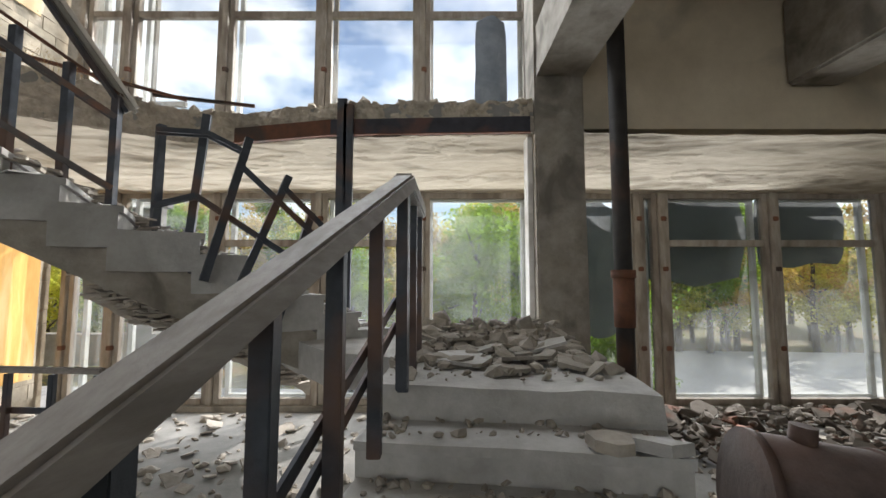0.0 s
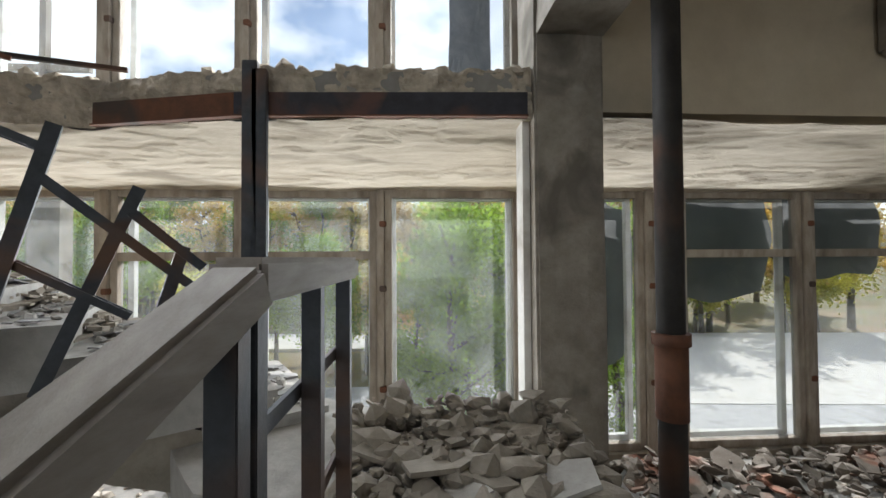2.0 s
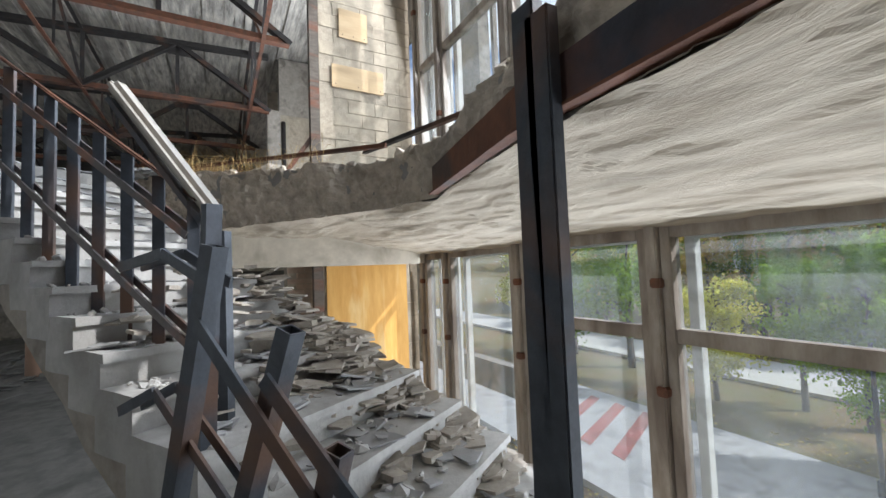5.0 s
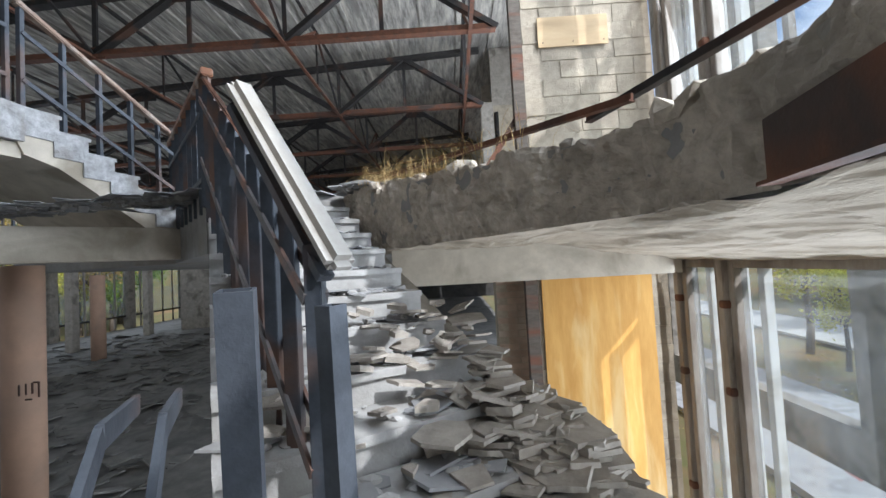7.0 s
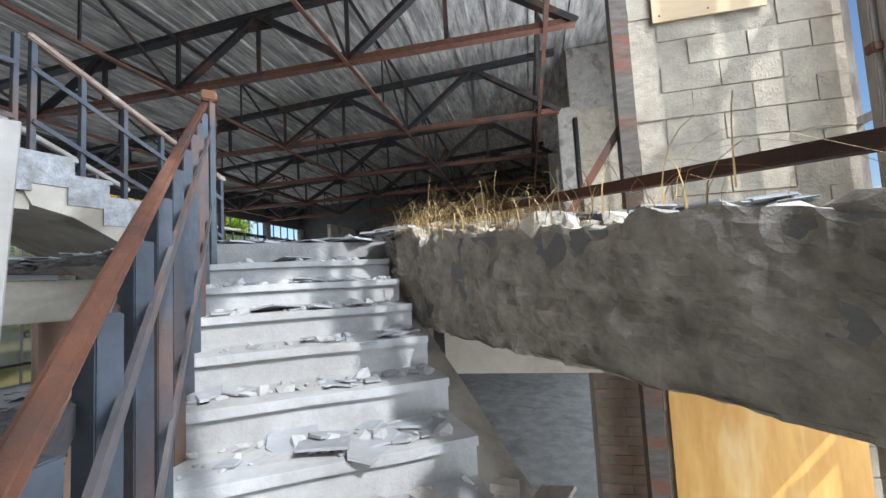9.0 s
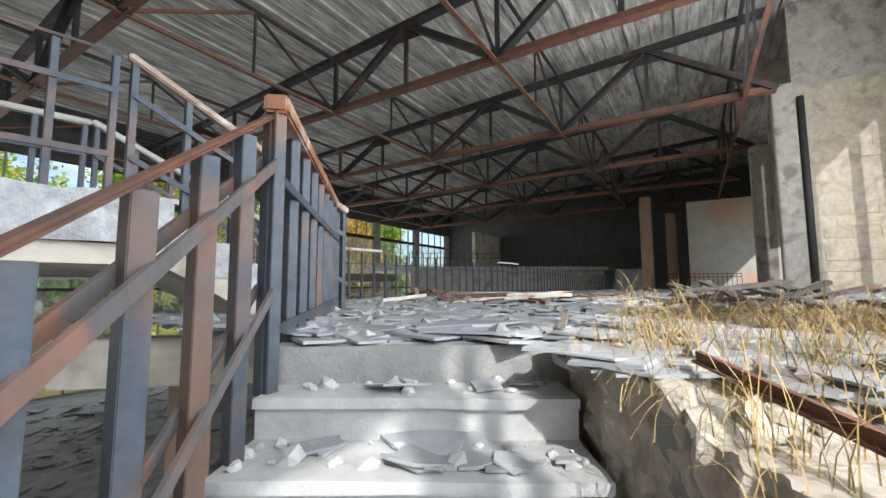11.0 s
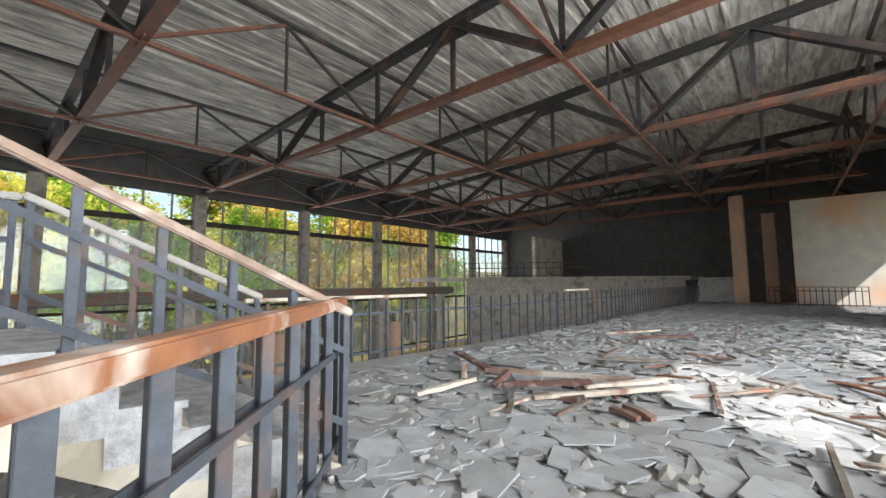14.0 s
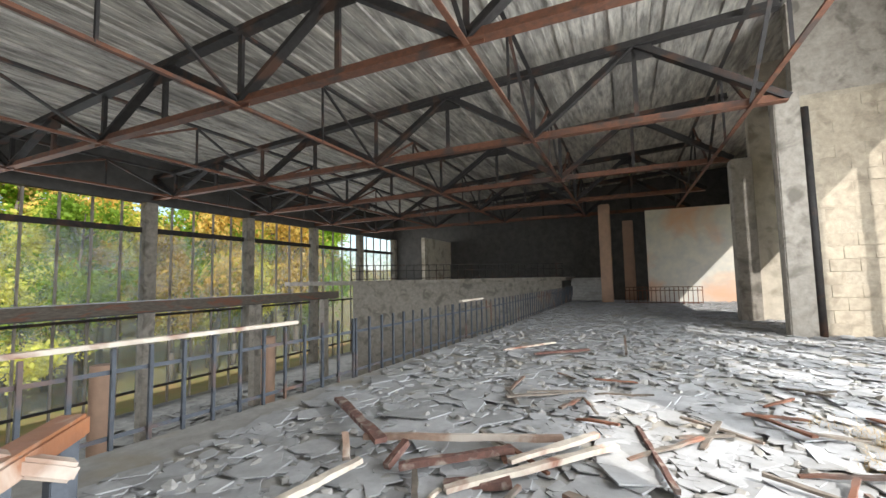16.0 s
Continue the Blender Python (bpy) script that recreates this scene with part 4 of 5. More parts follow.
# ---------------------------------------------------------------- masonry, pipe, plywood
def build_masonry():
    # stub wall beside the tall windows, seen from the stairs
    masonry("wall_stub", (END_X, 6.15), (END_X, 4.62), SOFFIT, 9.2, 0.3, BLOCK, 0.42, 0.21, "block wall lit by the sun with crumbling joints", seed=3)
    masonry("wall_stub_lower", (END_X, 6.15), (END_X, 4.62), LOW, 2.72, 0.3, BLOCK, 0.42, 0.21, "lower block wall behind plywood", seed=5)
    masonry("wall_hall", (-20.5, 9.25), (-20.5, 6.0), UP, 10.4, 0.4, BLOCK, 0.62, 0.34, "pale block wall of the hall streaked by sunlight", seed=6)
    setting("wall_hall_top", box(-20.9, -20.5, 6.0, 9.25, 10.4, 13.2), CONCRETE, "plain wall under the roof", "wall")
    setting("wall_hall_back", box(-24.9, -24.6, 5.9, 9.25, UP, 13.3), PLASTER, "pale plastered wall behind the pier", "wall")
    setting("wall_north_far", box(-36, -20.9, 9.3, 9.6, UP, UP + 0.9), CONCRETE, "grey parapet beyond the pier", "wall")
    setting("lintel_north_far", box(-36, -20.9, 9.3, 9.6, 9.6, 13.6), CONCRETE, "grey lintel beyond the pier", "wall")
    setting("wall_north_end", box(HALL_W, -36, 9.3, 9.6, UP - 0.1, 13.6), DARK_WALL, "near-black wall at the hall's far corner", "wall")
    setting("wall_low_north", box(HALL_W, END_X - 0.32, HALL_N, HALL_N + 0.3, LOW, LOW + 0.7), CONCRETE, "low parapet under the lower side windows", "wall")
    for x in range(7):
        setting("pier_low_north", box(-7.2 - 5.4 * x, -6.6 - 5.4 * x, HALL_N, HALL_N + 0.3, LOW + 0.7, UP - 0.1), CONCRETE, "concrete pier between the lower side windows", "pier")
    masonry("wall_low_pier", (-6.35, 4.75), (-6.35, 4.25), LOW, 2.95, 0.3, BRICK, 0.25, 0.08, "pinkish brick pier behind the plywood", seed=9)
    setting("column_pier", box(-24.7, -24.1, 5.2, 5.85, UP, 9.7, 0.03), CONCRETE, "grey concrete pier under a truss", "column")
    setting("column_pier", box(-20.45, -20.0, 5.4, 5.98, UP, 10.4, 0.03), CONCRETE, "grey concrete pier under a truss", "column")
    setting("column_pillar", box(-35.5, -34.7, 0.0, 0.7, UP, 10.2, 0.04), PINK_COAT, "pale salmon pillar at the hall's end", "column")
    setting("column_pillar", box(-38.5, -37.8, 1.4, 2.1, UP, 9.4, 0.04), PINK_COAT, "pale salmon pillar at the hall's end", "column")
    p = empty("drain_pipe", "thin dark vertical pipe on the wall", "pipe", "wall pipes", at=(-20.32, 6.15, UP))
    part("tube", tube((0, 0, 0), (0, 0, 6.2), 0.10), BLACK_STEEL, p)
    p = empty("corner_post", "rusty steel edge post on the wall's end", "post", at=(END_X + 0.02, 4.6, LOW))
    part("angle", beam((0, 0, 0), (0, 0, 9.0), 0.13, 0.13), OLD_WOOD, p)
    part("brace", beam((-0.05, -0.55, 4.2), (-0.02, -0.02, 5.0), 0.06, 0.06), RUST, p)
    # plywood sheets
    for nm, y0, y1, z0, z1, lab in (("plywood_sheet", 4.72, 5.95, 0.1, 2.98, "amber plywood sheet boarding the lower wall"),
                                    ("plywood_sheet", 4.86, 5.66, 5.37, 5.72, "pale plywood board nailed to the block wall"),
                                    ("plywood_sheet", 4.98, 5.42, 6.15, 6.6, "pale plywood board nailed to the block wall")):
        t = empty(nm, lab, "plywood", "boarding", at=(END_X + 0.03, y0, z0))
        part("sheet", box(0, 0.015, 0, y1 - y0, 0, z1 - z0), PLYWOOD if z0 < 1 else PALE_PLY, t)
        for i in range(3):
            part("nail", tube((0.014, 0.05 + i * (y1 - y0 - 0.1) / 2, 0.05), (0.018, 0.05 + i * (y1 - y0 - 0.1) / 2, 0.05), 0.008, 8), BLACK_STEEL, t)
    # vertical pipe before the column
    p = empty("heating_pipe", "rusty vertical pipe with a coupling before the column", "pipe", at=(1.60, 3.6, LOW))
    part("tube", tube((0, 0, 0), (0, 0, 5.0), 0.078, 20), BLACK_STEEL, p)
    part("coupling", tube((0, 0, 1.93), (0, 0, 2.0), 0.105, 20), RUST, p)
    part("socket", tube((0, 0, 1.5), (0, 0, 1.93), 0.09, 20), RUST, p)
    # tank lying on the lower floor
    t = empty("tank", "dark rusty steel drum lying among debris", "tank", at=(2.05, 2.85, LOW + 0.46))
    t.rotation_euler = (0, 0.12, -0.25)
    part("shell", tube((0, 0, 0), (2.3, 0.2, 0), 0.42, 28), TANK, t)
    part("rim", tube((-0.03, 0, 0), (0.03, 0, 0), 0.435, 28), TANK, t)
    part("rim", tube((0.75, 0.065, 0), (0.80, 0.07, 0), 0.435, 28), TANK, t)
    part("neck", tube((0.3, 0.03, 0.36), (0.3, 0.03, 0.52), 0.08, 14), TANK, t)
    # hall columns under the upper floor
    for x, y in ((-6.55, -2.0), (-13, -2.0), (-18.8, -2.0), (-24.6, -1.9), (-13, -12), (-18.8, -12)):
        setting("column_round", tube((x, y, LOW), (x, y, SOFFIT + 0.1 if y > -5 else 3.3), 0.22 if x > -7 else 0.27, 24), PINK_COAT, "round column with worn salmon paint", "column")
    bm = bmesh.new()
    c = Vector((-6.55, -2.0, 1.6))
    for i, (dx, dz, w, h) in enumerate(((-0.12, 0, 0.02, 0.2), (-0.06, 0.03, 0.02, 0.14), (0.0, 0.03, 0.02, 0.14), (0.06, 0.03, 0.02, 0.14), (0.0, -0.1, 0.16, 0.02), (-0.08, 0.1, 0.1, 0.02))):
        d = Vector((0.62, 0.78, 0)).normalized()
        r = Vector((d.y, -d.x, 0))
        q = c + d * 0.219 + r * dx + Vector((0, 0, dz))
        beam(q - Vector((0, 0, h / 2)), q + Vector((0, 0, h / 2)), w, 0.012, bm=bm)
    tagged(part("graffiti", bm, BLACK_STEEL), "black scrawl painted on the salmon column", "graffiti")
    setting("beam_stair", beam((-6.9, 0.05, 3.42), (-5.3, -1.8, 3.42), 0.3, 0.42, 0.02), PLASTER, "white plastered beam under the stair", "beam")
    # mezzanine and gallery
    setting("mezzanine", prism([(-27, -14.2), (-36, -2.4), (-41.9, -2.4), (-41.9, -19.5), (-27, -19.5)], 5.25, 5.5), CONCRETE, "concrete mezzanine slab", "slab")
    setting("wall_mezzanine", prism([(-27.4, -14.2), (-36.2, -2.7), (-36.5, -2.9), (-27.7, -14.4)], LOW, 5.25), CONCRETE, "stained concrete wall under the mezzanine", "wall")
    st = empty("staircase", "debris-covered steps up to the mezzanine", "stairs", kind="structure")
    for k in range(8):
        part("step", box(-36.6 - 0.3 * k - 0.34, -36.6 - 0.3 * k, -2.3, 0.0, UP + 0.2 * k, UP + 0.2 * (k + 1)), STEP_CONC, st)
    setting("gallery", prism([(-26.9, -19.6), (-26.9, -15.0), (-2, -15.0), (-2, -19.6)], 4.45, 4.78), DARK_WALL, "near-black gallery slab along the glazed front", "slab")
    setting("trim_gallery", box(-26.9, -2, -14.99, -14.9, 4.5, 4.9), OLD_WOOD, "dark wooden edge of the gallery", "trim")
    for x in (-6, -11, -16, -21, -26):
        setting("column_gallery", box(x - 0.2, x + 0.2, -15.5, -15.1, LOW, 4.45, 0.02), CONCRETE, "concrete post under the gallery", "column")


def sheet(name, cx, cz, rx, rz, y, mat, label, seed):
    """A torn, slightly wavy hanging sheet with an uneven outline."""
    rng = random.Random(seed)
    bm = bmesh.new()
    n = 40
    rings = []
    for k in range(5):
        row = []
        for i in range(n):
            a = math.tau * i / n
            e = 1 + 0.16 * noise.noise(Vector((math.cos(a) * 1.6, math.sin(a) * 1.6, seed)))
            sq = 1 / max(abs(math.cos(a)), abs(math.sin(a))) ** 0.6
            f = (k + 0.02) / 4
            x, z = cx + rx * math.cos(a) * e * sq * f, cz + rz * math.sin(a) * e * sq * f
            row.append(bm.verts.new((x, y + 0.06 * noise.noise(Vector((x * 2.2, z * 2.2, seed))), z)))
        rings.append(row)
    for a, b in zip(rings, rings[1:]):
        for i in range(n):
            bm.faces.new((a[i], a[(i + 1) % n], b[(i + 1) % n], b[i]))
    bm.faces.new(rings[0])
    r = bmesh.ops.extrude_face_region(bm, geom=bm.faces[:])
    bmesh.ops.translate(bm, vec=(0, 0.012, 0), verts=[v for v in r["geom"] if isinstance(v, bmesh.types.BMVert)])
    bmesh.ops.recalc_face_normals(bm, faces=bm.faces[:])
    return tagged(part(name, bm, mat), label, "sheet", "hanging sheets")


sheet("hanging_sheet", 2.35, 1.75, 0.62, 1.05, 6.55, SHEET, "dark grimy sheet hanging outside the window", 3)
sheet("hanging_sheet", 4.05, 2.25, 0.86, 0.80, 6.55, SHEET, "dark grimy sheet hanging outside the window", 5)
sheet("hanging_sheet", 5.75, 2.32, 0.72, 0.62, 6.55, SHEET, "dark grimy sheet hanging outside the window", 9)
sheet("torn_metal", 0.72, 4.6, 0.24, 0.95, 5.9, GREY_PAINT, "torn grey-blue metal sheet leaning in the window", 12)


# ---------------------------------------------------------------- debris
def pose_on(rng, x, y, z, tilt):
    return pose(x, y, z, rng.gauss(0, tilt), rng.gauss(0, tilt), rng.uniform(0, 360))


def in_floor(x, y):
    if not (-37 < x < -5.4 and -3.5 < y < 8.9) or (x > -6.4 and y > 5.6):
        return False
    for a, b in zip(EDGE[2:], EDGE[3:]):
        if b[0] <= x <= a[0] and y < a[1] + (b[1] - a[1]) * (x - a[0]) / (b[0] - a[0]) + 0.12:
            return False
    if x > -6.1 and y < 2.6:
        return Vector((x, y, 0)).dot(U) > 3.98
    if x > -7.25:
        return y > 1.45 + (x + 5.05) * 0.873 + 0.12
    if x > -7.9:
        return y > -0.3 + (x + 7.25) * 5.0 + 0.15
    return True


def build_debris():
    rng = random.Random(11)
    floor_ob = bpy.data.objects["upper_floor"]
    # broken tiles, near ones single
    shapes = [mesh_of("tile", shard(rng, rng.choice((0.16, 0.22, 0.3, 0.38)), 0.012), SLATE) for _ in range(24)]
    n = 0
    while n < 300:
        x, y = rng.uniform(-13.0, -5.5), rng.uniform(-2.6, 5.0)
        if not in_floor(x, y):
            continue
        ob = new("tile", rng.choice(shapes))
        ob.parent = floor_ob
        k = rng.uniform(0.5, 1.25)
        ob.matrix_basis = pose_on(rng, x, y, UP + rng.uniform(0.012, 0.04), 2) @ Matrix.Diagonal((k, k, 1, 1))
        n += 1
    kinds = [raw(shard(rng, r, 0.014)) for r in (0.05, 0.08, 0.12, 0.16, 0.22, 0.28) for _ in range(8)]
    ps = []
    while len(ps) < 12500:
        x = -5.5 - 31 * rng.random() ** 1.5
        y = rng.uniform(-2.7, 7.5)
        if in_floor(x, y):
            ps.append(pose_on(rng, x, y, UP + rng.uniform(0.002, 0.035), 3.5) @ Matrix.Scale(rng.uniform(0.45, 1.05), 4))
    scatter("tile_debris", kinds, ps, SLATE, "broken grey floor tiles strewn over the floor", "debris")
    rocks = [raw(rock(rng, r)) for r in (0.018, 0.03, 0.045, 0.07, 0.1) for _ in range(5)]
    ps = []
    while len(ps) < 1600:
        x, y = -5.5 - 14 * rng.random() ** 1.6, rng.uniform(-2.5, 5.5)
        if in_floor(x, y):
            ps.append(pose_on(rng, x, y, UP + 0.015, 20))
    scatter("gravel", rocks, ps, DUST, "crumbs of concrete on the dusty floor", "debris")

    # stairs: plates and crumbs on every step
    ps, pr = [], []
    for k in range(17):
        z, s = UP - 0.1735 * k, 3.92 - 0.338 * k - (0.2 if k > 10 else 0)
        for _ in range(16 if k > 1 else 4):
            w = rng.uniform(-5.1, -3.95)
            if rng.random() < 0.5:
                w = -4.5 - 0.6 * rng.random() ** 0.6
            p = stair2(s + rng.uniform(0.04, 0.26), w, z + rng.uniform(0.002, 0.02))
            ps.append(pose_on(rng, *p, 6) @ Matrix.Scale(rng.uniform(0.4, 0.9), 4))
        for _ in range(34):
            p = stair2(s + rng.uniform(0.04, 0.30), rng.uniform(-5.15, -3.9), z + 0.008)
            pr.append(pose_on(rng, *p, 20) @ Matrix.Scale(rng.uniform(0.3, 0.7), 4))
    scatter("stair_plates", kinds[:40], ps, SLATE, "broken tile pieces lying on the stairs", "debris")
    scatter("stair_crumbs", rocks, pr, STEP_CONC, "white crumbs of plaster on the stairs", "debris")

    # rubble heap of stacked plates beside the lower stairs
    big = [raw(shard(rng, r, t)) for r, t in ((0.08, 0.025), (0.12, 0.02), (0.20, 0.022), (0.10, 0.04), (0.15, 0.016)) for _ in range(5)]
    ps = []
    for i in range(2600):
        s = -1.2 + 2.2 * rng.random() ** 1.3
        w = -5.0 - 0.85 * rng.random()
        top = 1.0 + 0.54 * (s + 1.44) + 0.12 * noise.noise(Vector((s * 2, w * 2, 0)))
        drop = max(0.0, (-w - 5.35)) * 1.3
        z = top - drop - 0.45 * rng.random() ** 2
        p = stair2(s, w, z)
        if p.y < 5.7 and p.x > END_X + 0.2:
            ps.append(pose_on(rng, *p, 6))
    for i in range(200):
        s = rng.uniform(-1.3, 1.6)
        w = rng.uniform(-5.3, -4.5) if rng.random() < 0.7 else rng.uniform(-5.3, -3.95)
        z = LAND + max(0, 0.54 * (s + 1.44)) + rng.uniform(0.0, 0.07) + 0.12 * max(0, -w - 4.7)
        ps.append(pose_on(rng, *stair2(s, w, z), 8) @ Matrix.Scale(0.75, 4))
    bm = bmesh.new()
    bmesh.ops.create_grid(bm, x_segments=44, y_segments=26, size=0.5)
    for v in bm.verts:
        s, w = -0.15 + v.co.x * 2.5, -5.32 + v.co.y * 1.3
        skirt = max(0.0, abs(v.co.x) - 0.42) * 9 + max(0.0, -v.co.y - 0.40) * 14
        z = 0.93 + 0.54 * (s + 1.44) - max(0.0, -w - 5.35) * 1.3 + 0.10 * noise.noise(Vector((s * 2, w * 2, 0))) - max(0.0, w + 4.85) * 0.35 - 0.12 * skirt
        z += 0.04 * math.floor(4 * noise.noise(Vector((s * 3.1, w * 3.1, 4)))) * 0.5
        v.co = stair2(s, w, max(LOW, z))
    bmesh.ops.recalc_face_normals(bm, faces=bm.faces[:])
    tagged(part("rubble_mound", bm, RUBBLE), "solid core of crushed concrete under the broken plates", "rubble", kind="stuff")
    scatter("rubble_heap", big, ps, RUBBLE, "heap of stacked broken concrete plates beside the stairs", "rubble")
    scatter("heap_crumbs", rocks, [m @ Matrix.Scale(0.8, 4) for m in ps[::2]], RUBBLE, "crumbs of concrete in the rubble heap", "rubble")

    # landing and first steps
    ps, pl = [], []
    for i in range(900):
        x, y = rng.uniform(-0.3, 1.05), 2.25 + 1.75 * rng.random() ** 0.6
        h = 0.16 * max(0, (y - 2.9)) * rng.random()
        ps.append(pose_on(rng, x, y, LAND + 0.012 + h, 25) @ Matrix.Scale(rng.uniform(0.15, 0.5), 4))
    for i in range(600):
        y = rng.uniform(0.2, 2.2)
        k = int((2.22 - y) / 0.30) + 1
        x = rng.uniform(-0.3, 1.05) - 0.13 * (2.2 - y)
        ps.append(pose_on(rng, x, y, LAND - 0.169 * min(k, 7) + 0.006, 20) @ Matrix.Scale(rng.uniform(0.25, 0.5), 4))
    for i in range(420):
        x, y = rng.uniform(-0.3, 1.05), 2.3 + 1.75 * rng.random() ** 0.6
        ps.append(pose_on(rng, x, y, LAND + 0.02 + 0.13 * max(0, y - 2.9) * rng.random(), 16) @ Matrix.Scale(rng.uniform(0.7, 1.6), 4))
    scatter("landing_rubble", rocks + rocks + kinds[:14], ps, RUBBLE, "crushed concrete rubble on the landing", "rubble")
    for i, (x, y, r, tz) in enumerate(((0.15, 2.75, 0.26, 3), (0.50, 2.75, 0.22, 9), (0.42, 2.45, 0.20, 5), (0.75, 3.15, 0.24, 12), (0.2, 3.4, 0.3, 8), (0.62, 3.6, 0.26, 14),
                                       (0.35, 3.1, 0.2, 9), (0.85, 2.6, 0.17, 6), (0.72, 1.78, 0.11, 4), (0.90, 1.74, 0.13, 5), (-0.05, 3.5, 0.2, 14), (0.9, 3.6, 0.2, 16))):
        z = LAND + 0.02 + 0.05 * max(0, y - 2.6) if y > 2.2 else LAND - 0.169 + 0.012
        ob = part("concrete_plate", shard(random.Random(40 + i), r, 0.022 if y > 2.2 else 0.05), RUBBLE if i % 3 else STEP_CONC)
        tagged(ob, "broken flat plate of concrete lying in the rubble", "rubble", "landing plates")
        ob.matrix_basis = pose(x, y, z, tz * (-1) ** i, tz * 0.6, 40 * i)
    # lower floor debris
    ps = []
    for i in range(2600):
        x, y = rng.uniform(-6.5, 8.5), rng.uniform(1.0, 6.0) if rng.random() < 0.7 else rng.uniform(-5, 1)
        if -0.6 < x < 1.3 and y < 4.2:
            continue
        ps.append(pose_on(rng, x, y, LOW + 0.01, 15) @ Matrix.Scale(rng.uniform(0.5, 1.6), 4))
    scatter("floor_rubble", rocks + kinds[:20], ps, RUBBLE, "loose rubble on the lower floor", "rubble")
    ps = []
    for i in range(900):
        x, y = rng.uniform(1.9, 8.5), 5.9 - 1.6 * rng.random() ** 1.5
        ps.append(pose_on(rng, x, y, LOW + 0.25 * rng.random() * (1 - abs(y - 5.2) / 1.6), 25))
    scatter("dark_debris", big[:12] + rocks, ps, OLD_WOOD, "dark debris heaped under the windows", "debris")
    ps = []
    for i in range(1800):
        x, y = rng.uniform(-26, -3), rng.uniform(-18, -1.5)
        ps.append(pose_on(rng, x, y, LOW + 0.01, 10) @ Matrix.Scale(rng.uniform(1, 2.2), 4))
    scatter("hall_debris", kinds, ps, DARK_FLOOR, "debris on the dark lower hall floor", "debris")
    # rubble along the ledge top
    ps = []
    for i in range(700):
        k = rng.randrange(len(LEDGE) - 1)
        a, b = LEDGE[k], LEDGE[k + 1]
        f = rng.random()
        x, y = a[0] + (b[0] - a[0]) * f, a[1] + (b[1] - a[1]) * f + rng.uniform(0.0, 0.6)
        ps.append(pose_on(rng, x, y, slab_top(x, y) + 0.01, 20) @ Matrix.Scale(rng.uniform(0.4, 1.3), 4))
    scatter("ledge_rubble", rocks, ps, ROUGH_CONC, "crumbled concrete along the broken ledge", "rubble")

    # planks on the upper floor
    def plank(a, b, w, h, mat, lab):
        t = empty("plank", lab, "plank", "fallen planks", at=a)
        d = Vector(b) - Vector(a)
        bm = beam((0, 0, 0), d, w * 0.7, h * 0.8)
        roughen(bm, 3, 0.014, 6)
        part("board", bm, mat, t)
    z = UP + 0.06
    plank((-8.69, -0.95, 3.88), (-9.46, -0.69, 3.95), 0.11, 0.06, PALE_WOOD, "white and red splintered plank on the floor")
    plank((-9.85, -0.93, 3.98), (-10.55, 0.88, 3.96), 0.07, 0.07, BROWN_WOOD, "long brown batten lying across the debris")
    plank((-9.53, -0.34, 3.92), (-10.15, 0.49, 3.95), 0.10, 0.08, RED_WOOD, "dark red broken beam in the debris")
    plank((-9.91, 0.53, 3.95), (-10.70, 1.18, 3.98), 0.10, 0.05, PALE_WOOD, "white splintered plank in the debris")
    plank((-9.40, 0.15, 3.88), (-10.58, 1.36, 3.95), 0.11, 0.06, PALE_WOOD, "red and white splintered plank on the floor")
    plank((-9.50, 0.09, 3.86), (-9.71, 0.59, 3.87), 0.14, 0.08, RED_WOOD, "dark red broken beam in the debris")
    plank((-9.63, 1.03, 3.90), (-9.49, 1.32, 3.86), 0.12, 0.06, OLD_WOOD, "dark rotten plank on the floor")
    plank((-9.52, 0.93, 3.88), (-9.40, 1.21, 3.86), 0.10, 0.05, OLD_WOOD, "dark rotten plank on the floor")
    plank((-11.43, 1.55, 3.86), (-9.97, 1.78, 3.90), 0.06, 0.05, RED_WOOD, "brown batten lying on the floor")
    plank((-10.97, -2.14, 3.92), (-9.73, -0.65, 4.02), 0.16, 0.06, RED_WOOD, "dark red splintered board in the debris")
    plank((-9.69, -1.03, 4.05), (-9.51, -0.89, 3.90), 0.09, 0.06, BROWN_WOOD, "short brown block in the debris")
    plank((-9.56, -0.49, 3.88), (-9.84, -0.44, 4.00), 0.10, 0.08, RED_WOOD, "dark red broken beam in the debris")
    plank((-9.08, 0.56, 3.86), (-9.66, 0.67, 3.88), 0.06, 0.04, OLD_WOOD, "thin grey batten on the floor")
    plank((-8.83, 0.17, 3.86), (-9.56, -0.20, 3.90), 0.07, 0.04, OLD_WOOD, "thin grey batten on the floor")
    plank((-8.76, -0.01, 3.85), (-9.42, 0.09, 3.86), 0.05, 0.03, PALE_WOOD, "thin pale batten on the floor")
    plank((-15.25, -0.36, 3.88), (-15.86, 0.69, 3.92), 0.12, 0.06, RED_WOOD, "dark red broken beam on the floor")
    plank((-15.53, -1.11, 3.88), (-16.74, -0.17, 3.90), 0.08, 0.05, PALE_WOOD, "white splintered plank on the floor")
    plank((-16.97, 1.41, 4.10), (-15.93, 1.43, 3.85), 0.07, 0.05, OLD_WOOD, "dark upright stick in the debris")
    plank((-7.9, 2.55, z), (-9.6, 2.5, z + 0.03), 0.06, 0.04, OLD_WOOD, "thin dark batten on the floor")
    plank((-6.15, 2.45, z + 0.02), (-6.75, 2.3, z + 0.05), 0.05, 0.04, OLD_WOOD, "curved thin strip on the floor")
